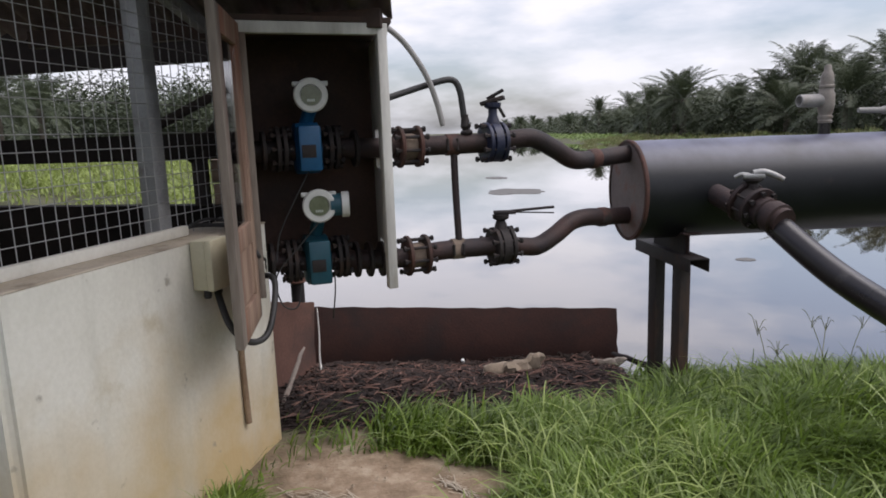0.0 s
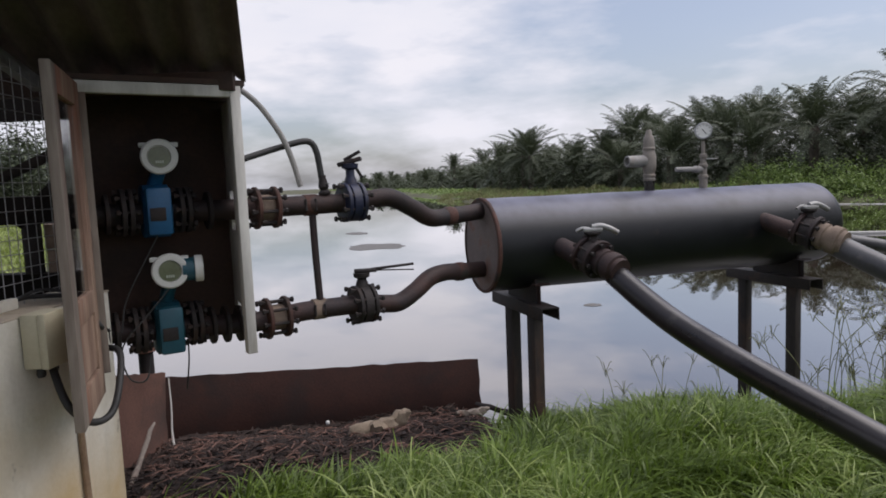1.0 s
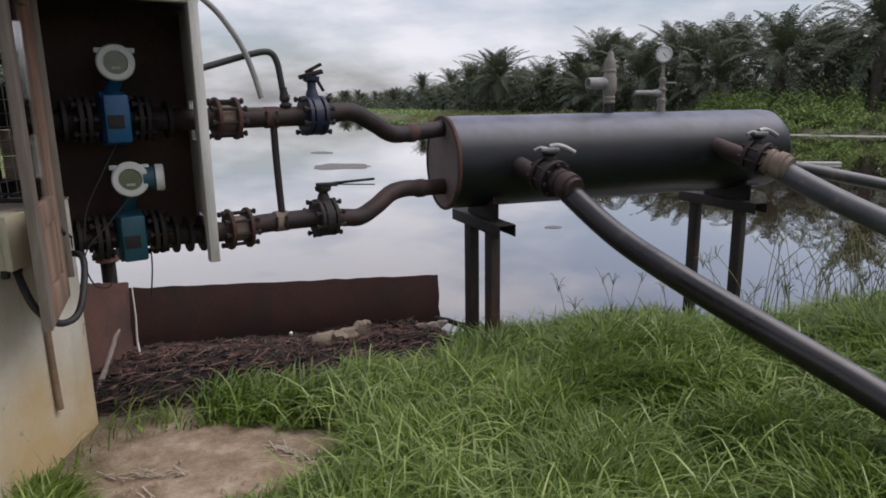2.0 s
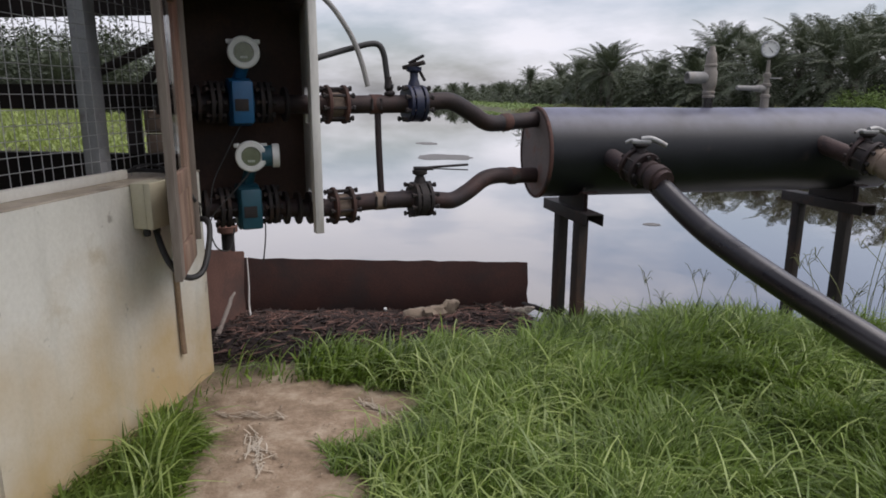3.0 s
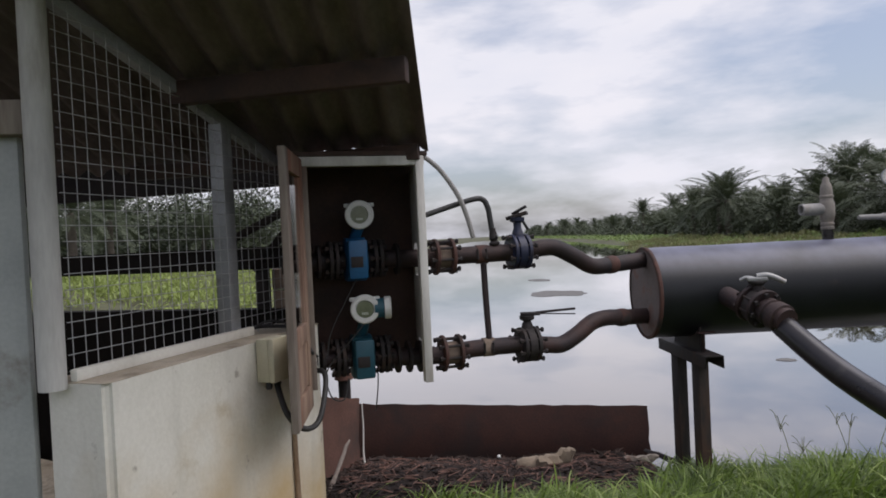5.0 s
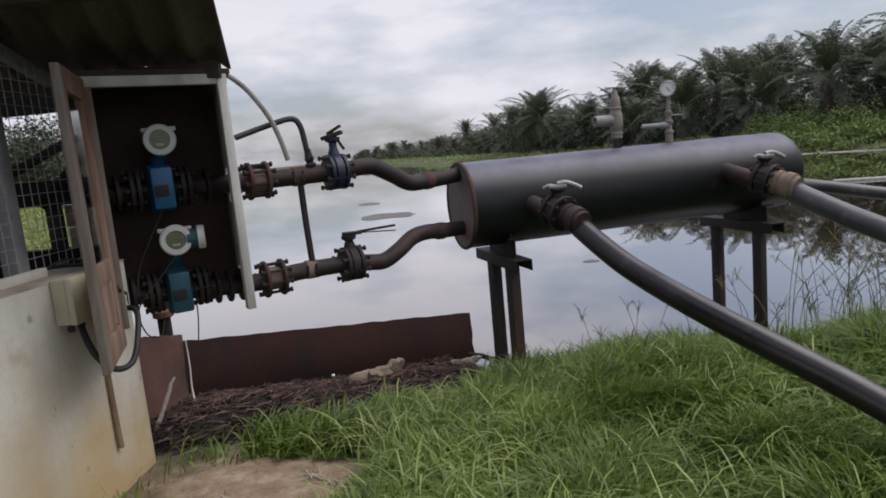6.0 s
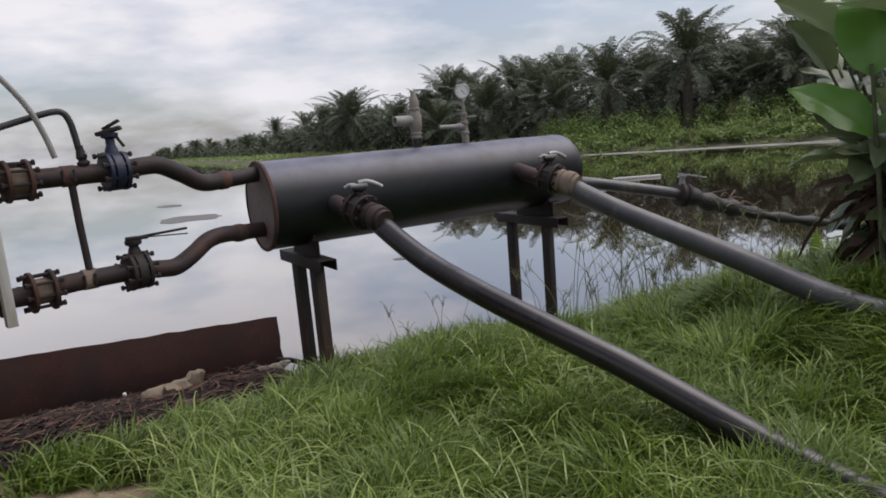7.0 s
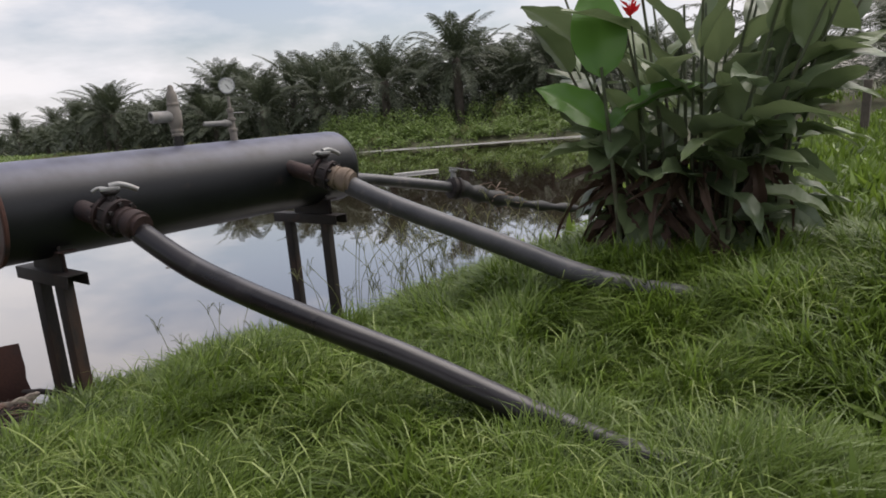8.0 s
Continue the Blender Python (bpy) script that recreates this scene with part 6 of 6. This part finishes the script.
def canna_clump():
    z = ground_z(CANNA.x, CANNA.y)
    t = thing("canna_clump", (CANNA.x, CANNA.y, z), "dense canna lily clump with broad green leaves and red flowers", "plant")
    rnd = random.Random(78)
    shapes = ((0.15, 0.55), (0.4, 0.4), (0.7, 0.35), (1.0, 0.4), (0.3, 0.75), (0.85, 0.2), (1.25, 0.5))
    meshes = [canna_leaf_mesh(k, rnd.uniform(0.44, 0.60), rnd.uniform(0.22, 0.29), dr, fo, M_CANNA) for k, (dr, fo) in enumerate(shapes)]
    dead = [canna_leaf_mesh(20 + k, 0.34 + 0.09 * k, 0.05 + 0.018 * k, 1.2 + 0.25 * k, 1.6, M_DEAD) for k in range(4)]

    def add_leaf(me, at, az, el, twist, sc, label=""):
        ob = new("leaf", me)
        ob.parent = t
        ob.matrix_basis = Matrix.Translation(at) @ Matrix.Rotation(az, 4, "Z") @ Matrix.Rotation(-el, 4, "Y") @ Matrix.Rotation(twist, 4, "X") @ Matrix.Diagonal((sc, sc, sc, 1))
        ob.matrix_parent_inverse = t.matrix_basis.inverted()
        if label:
            tagged(ob, label)

    flowers = []
    for i in range(44):
        outer = i >= 34
        a, q = 2.399963 * i, math.sqrt((i % 34 + 0.5) / 34)
        bx, by = CANNA.x + 0.34 * q * math.cos(a) + rnd.gauss(0, 0.02), CANNA.y + 0.52 * q * math.sin(a) + rnd.gauss(0, 0.02)
        h = rnd.uniform(1.25, 2.35) * (1.08 - 0.30 * q)
        lean = V((math.cos(a) * q * 0.26 + rnd.gauss(0, 0.05), math.sin(a) * q * 0.30 + rnd.gauss(0, 0.05), 1))
        if outer:
            bx, by, h = CANNA.x + 0.35 + rnd.gauss(0, 0.12), CANNA.y - 0.42 + rnd.gauss(0, 0.12), rnd.uniform(1.7, 2.5)
            a, q, lean = -0.9, 0.8, V((rnd.gauss(0.10, 0.06), -rnd.uniform(0.08, 0.30), 1))
        base = V((bx, by, ground_z(bx, by) - 0.03))
        pts = [base, base + V((lean.x * 0.3, lean.y * 0.3, 0.5)) * h, base + lean * h]
        bm = bmesh.new()
        add_tube(bm, pts, lambda k: 0.017 - 0.009 * k, 7, 4)
        part("stalk", bm, M_STALK, t)
        line = curve_points(pts, 10)
        n_leaf = rnd.randint(5, 6)
        for k in range(n_leaf):
            f = 0.14 + 0.76 * (k + rnd.uniform(0.1, 0.7)) / n_leaf
            q0 = line[min(int(f * (len(line) - 1)), len(line) - 1)]
            want = a if q > 0.25 else rnd.uniform(0, 6.28)
            az = want + (1.15 if k % 2 else -1.15) * rnd.uniform(0.2, 1.25)
            el = radians(rnd.uniform(28, 80) if f > 0.72 else rnd.uniform(0, 52) if f > 0.42 else rnd.uniform(-35, 25))
            shape = rnd.choice((0, 1, 4)) if f > 0.72 else rnd.randrange(len(meshes))
            add_leaf(meshes[shape], q0, az, el, rnd.uniform(-0.7, 0.7), rnd.uniform(0.72, 1.12) * (0.86 if f < 0.4 else 1.0))
        if h > 1.8:
            flowers.append(line[-1])
    # young bright leaves on an outer shoot
    young = [canna_leaf_mesh(40 + k, ln, wd, dr, fo, M_YOUNG) for k, (ln, wd, dr, fo) in enumerate(((0.62, 0.36, 0.15, 0.45), (0.56, 0.30, 0.35, 0.5), (0.60, 0.30, 0.9, 0.35)))]
    shoot = V((4.02, 1.94, 0))
    shoot.z = ground_z(shoot.x, shoot.y) - 0.03
    pts = [shoot, shoot + V((-0.06, 0.02, 0.7)), shoot + V((-0.16, 0.03, 1.35))]
    bm = bmesh.new()
    add_tube(bm, pts, lambda k: 0.018 - 0.008 * k, 8, 5)
    part("stalk", bm, M_STALK, t)
    for me, f, az, el, twist in ((young[0], 0.98, 0.75, 1.32, -0.15), (young[1], 0.72, 2.02, 0.72, -0.8), (young[2], 0.74, -1.5, 0.85, 0.6)):
        line = curve_points(pts, 10)
        add_leaf(me, line[int(f * (len(line) - 1))], az, el, twist, 1.0, "bright young green leaf")
    # withered leaves hanging round the foot
    for k in range(150):
        a, q = rnd.uniform(0, 6.28), rnd.uniform(0.3, 1.0)
        q0 = V((CANNA.x + 0.38 * q * math.cos(a), CANNA.y + 0.56 * q * math.sin(a), z + rnd.uniform(0.12, 0.70)))
        add_leaf(rnd.choice(dead), q0, a + rnd.uniform(-0.8, 0.8), -rnd.uniform(-0.2, 1.1), rnd.uniform(-1.2, 1.2), 0.9, "withered brown leaf")
    flowers.append(V((3.92, 1.80, 2.16)))
    bm = bmesh.new()
    add_tube(bm, [V((4.2, 1.8, z)), V((4.05, 1.79, z + 0.9)), flowers[-1]], lambda k: 0.014 - 0.008 * k, 7, 4)
    part("stalk", bm, M_STALK, t)
    for q in flowers:
        bm = bmesh.new()
        for k in range(14):
            a = rnd.uniform(0, 6.28)
            d = V((math.cos(a) * 0.6, math.sin(a) * 0.5, rnd.uniform(0.5, 1.0))).normalized()
            s = d.orthogonal().normalized()
            c = q + UP * rnd.uniform(-0.02, 0.10)
            v = [bm.verts.new(c), bm.verts.new(c + d * 0.05 + s * 0.030), bm.verts.new(c + d * 0.10 + s * 0.012 + V((0, 0, -0.012))), bm.verts.new(c + d * 0.05 - s * 0.030)]
            bm.faces.new(v)
        part("flower", bm, M_PETAL, t, "small ragged red flower")


canna_clump()

# ---- near grass ----


def wall_side(x, y):
    """Distance outwards from the wall face; negative inside."""
    return (x - WALL_A.x) * WALL_OUT.x + (y - WALL_A.y) * WALL_OUT.y


def near_grass():
    r = np.random.RandomState(9)
    n_try = 520000
    X, Y = r.uniform(-1.6, 7.6, n_try), r.uniform(0.3, 4.7, n_try)
    dist = np.hypot(X + 0.1, Y - 0.15)
    keep = r.uniform(0, 1, n_try) < np.clip(2.3 / np.maximum(dist, 0.5), 0.12, 1.0) ** 1.3
    rows = []
    for x, y, d in zip(X[keep], Y[keep], dist[keep]):
        if wall_side(x, y) < 0.02 and y < 3.6:
            continue
        if math.hypot(x + 0.80, y - 3.42) < 0.42 and r.uniform() < 0.93:
            continue
        p = in_path(x, y)
        tuft = min(max(0.5 + 0.55 * noise.noise(V((x * 2.6, y * 2.6, 9))) + 0.3 * noise.noise(V((x * 7, y * 7, 9))), 0), 1)
        if p < 0.6 or (p < 1.3 and tuft < 0.40 + 0.3 * (1.3 - p) / 0.7):
            continue
        lit = min(sm(1.35, 0.9, x - 0.25 * (y - 4)), sm(3.42, 3.72, y + 0.10 * math.sin(3.1 * x) + 0.07 * math.sin(9 * x)))
        if lit > 0.05 and r.uniform() < min(1.0, lit * 1.6):
            continue
        pd = shore_y(x) - y
        if pd < 0.12:
            continue
        rows.append((x, y, d, tuft, pd, p))
    R_ = np.array(rows)
    x, y, d, tuft, pd, p = R_.T
    n = len(x)
    z = np.array([ground_z(a, b) for a, b in zip(x, y)]) - 0.01
    swirl = np.array([noise.noise(V((a * 0.9, b * 0.9, 20))) for a, b in zip(x, y)])
    az = swirl * 6.0 + r.normal(0, 1.05, n)
    short = np.clip((p - 0.5) / 1.2, 0.3, 1)
    ln = (0.07 + 0.27 * tuft) * r.uniform(0.45, 1.45, n) * (0.7 + 0.3 * np.clip(pd, 0, 1)) * short
    ln *= 1 - 0.35 * (x > 2.5) * np.clip(1 - pd / 0.7, 0, 1)
    side = (x - WALL_A.x) * WALL_OUT.x + (y - WALL_A.y) * WALL_OUT.y
    ln *= np.where(y < 3.5, 0.5 + 0.5 * np.clip(side / 0.5, 0, 1), 1.0)
    ln *= 0.8 + 0.25 * np.clip((x - 0.5) / 2, 0, 1)
    wd = (0.0021 + 0.0036 * r.uniform(0, 1, n) ** 2) * np.clip(d / 2.6, 0.8, 2.2)
    bend = r.uniform(0.3, 1.5, n)
    dx, dy = np.cos(az), np.sin(az)
    sx, sy = -dy, dx
    tw = r.uniform(-0.8, 0.8, n)
    pts = []
    for k, (f, w) in enumerate(((0.0, 0.8), (0.38, 1.0), (0.72, 0.75), (1.0, 0.0))):
        out = ln * bend * (f ** 1.7) * 0.95
        up = ln * (f - 0.45 * bend * f ** 2.4)
        cx, cy, cz = x + dx * out, y + dy * out, z + up
        ws = wd * w
        if w:
            pts.append(np.stack([cx - sx * ws, cy - sy * ws, cz - tw * ws * 0.4], 1))
            pts.append(np.stack([cx + sx * ws, cy + sy * ws, cz + tw * ws * 0.4], 1))
        else:
            pts.append(np.stack([cx, cy, cz], 1))
    verts = np.stack(pts, 1).reshape(-1, 3)
    b = np.arange(n) * 7
    quads = np.concatenate([np.stack([b, b + 1, b + 3, b + 2], 1), np.stack([b + 2, b + 3, b + 5, b + 4], 1)]).tolist()
    tris = np.stack([b + 4, b + 5, b + 6], 1).tolist()
    tagged(raw("grass", verts.tolist(), quads + tris, M_GRASS, smooth=False), "long unkempt green grass on the bank", "grass", kind="stuff")


near_grass()


def rough_grass():
    """The same grass going on thinly round and behind the near bank."""
    rnd = random.Random(44)
    clumps = []
    for k in range(1500):
        x, y = rnd.uniform(-7, 10), rnd.uniform(-5.5, 3.2)
        if (-1.5 < x < 7.4 and y > 0.35) or (wall_side(x, y) < 0.1 and y > 0.6) or math.hypot(x + 0.2, y - 0.3) < 0.35:
            continue
        clumps.append((x, y, ground_z(x, y) - 0.03, rnd.uniform(0.25, 0.45), rnd.uniform(0.10, 0.22), 70))
    leaf_cloud("rough_grass", clumps, 0.20, M_GRASS, "rough green grass going on round the bank", "grass", 12, 0.8)


rough_grass()


def long_blades():
    """Long blades that flop over the turf, some of them bleached."""
    r = np.random.RandomState(19)
    vs, fs = [], []
    count = 0
    while count < 15000:
        x, y = r.uniform(-0.9, 5.2), r.uniform(0.5, 4.3)
        if wall_side(x, y) < 0.08 or in_path(x, y) < 1.25 or shore_y(x) - y < 0.2:
            continue
        if min(sm(1.35, 0.9, x - 0.25 * (y - 4)), sm(3.3, 3.6, y)) > 0.1 or noise.noise(V((x * 1.7, y * 1.7, 40))) < r.uniform(-0.5, 0.3):
            continue
        count += 1
        z, a = ground_z(x, y), r.uniform(0, 6.283)
        ln, wd = r.uniform(0.18, 0.44), r.uniform(0.0020, 0.0052)
        d, side = V((math.cos(a), math.sin(a), 0)), V((-math.sin(a), math.cos(a), r.uniform(-0.3, 0.3)))
        q, ang = V((x, y, z)), r.uniform(0.9, 1.45)
        b = len(vs)
        for k in range(8):
            w = wd * (1 - (k / 5) ** 2 * 0.95)
            vs += [q - side * w, q + side * w]
            q = q + (d * math.cos(ang) + UP * math.sin(ang)) * ln / 5
            ang -= r.uniform(0.2, 0.75)
            q.z = max(q.z, z + 0.04)
        fs += [(b + 2 * k, b + 2 * k + 1, b + 2 * k + 3, b + 2 * k + 2) for k in range(5)]
    tagged(raw("long_grass_blades", vs, fs, leaf_material("pale_long_blades", (0.075, 0.14, 0.022), (0.44, 0.52, 0.17), 0.36, 0.35, 0.5), smooth=False), "long flopped grass blades, some bleached pale", "grass", kind="stuff")


long_blades()


def seed_grass():
    """Thin seeding stems with finger-like heads along the shore."""
    rnd = random.Random(15)
    bm = bmesh.new()
    for k in range(120):
        x = rnd.choice((rnd.gauss(2.3, 0.3) if k % 3 == 0 else rnd.gauss(3.3, 0.4), rnd.gauss(3.5, 0.35), rnd.gauss(4.0, 0.5), rnd.uniform(3.2, 5.4), rnd.uniform(3.2, 5.4)))
        y = shore_y(x) - rnd.uniform(0.25, 1.0 if x > 2.8 else 0.6)
        z = ground_z(x, y)
        h = rnd.uniform(0.25, 0.75) * (0.55 if x < 2.8 else 1.0)
        a = rnd.uniform(0, 6.28)
        lean = rnd.uniform(0.05, 0.3)
        top = V((x + lean * math.cos(a), y + lean * math.sin(a), z + h))
        add_tube(bm, [V((x, y, z)), V((x + 0.03 * math.cos(a), y + 0.03 * math.sin(a), z + h * 0.6)), top], 0.0022, 4, 4)
        for m in range(rnd.randint(3, 6)):
            b = rnd.uniform(0, 6.28)
            e = top + V((math.cos(b) * 0.06, math.sin(b) * 0.06, rnd.uniform(0.0, 0.08)))
            add_tube(bm, [top - UP * rnd.uniform(0, 0.05), top.lerp(e, 0.6) + UP * 0.015, e], 0.0018, 4, 2)
    ob = part("seeding_grass", bm, leaf_material("grass_stems", (0.14, 0.16, 0.06), (0.28, 0.28, 0.13), 0.6, 0.2), smooth=False)
    tagged(ob, "thin seeding grass stems along the shore", "grass", kind="stuff")


seed_grass()
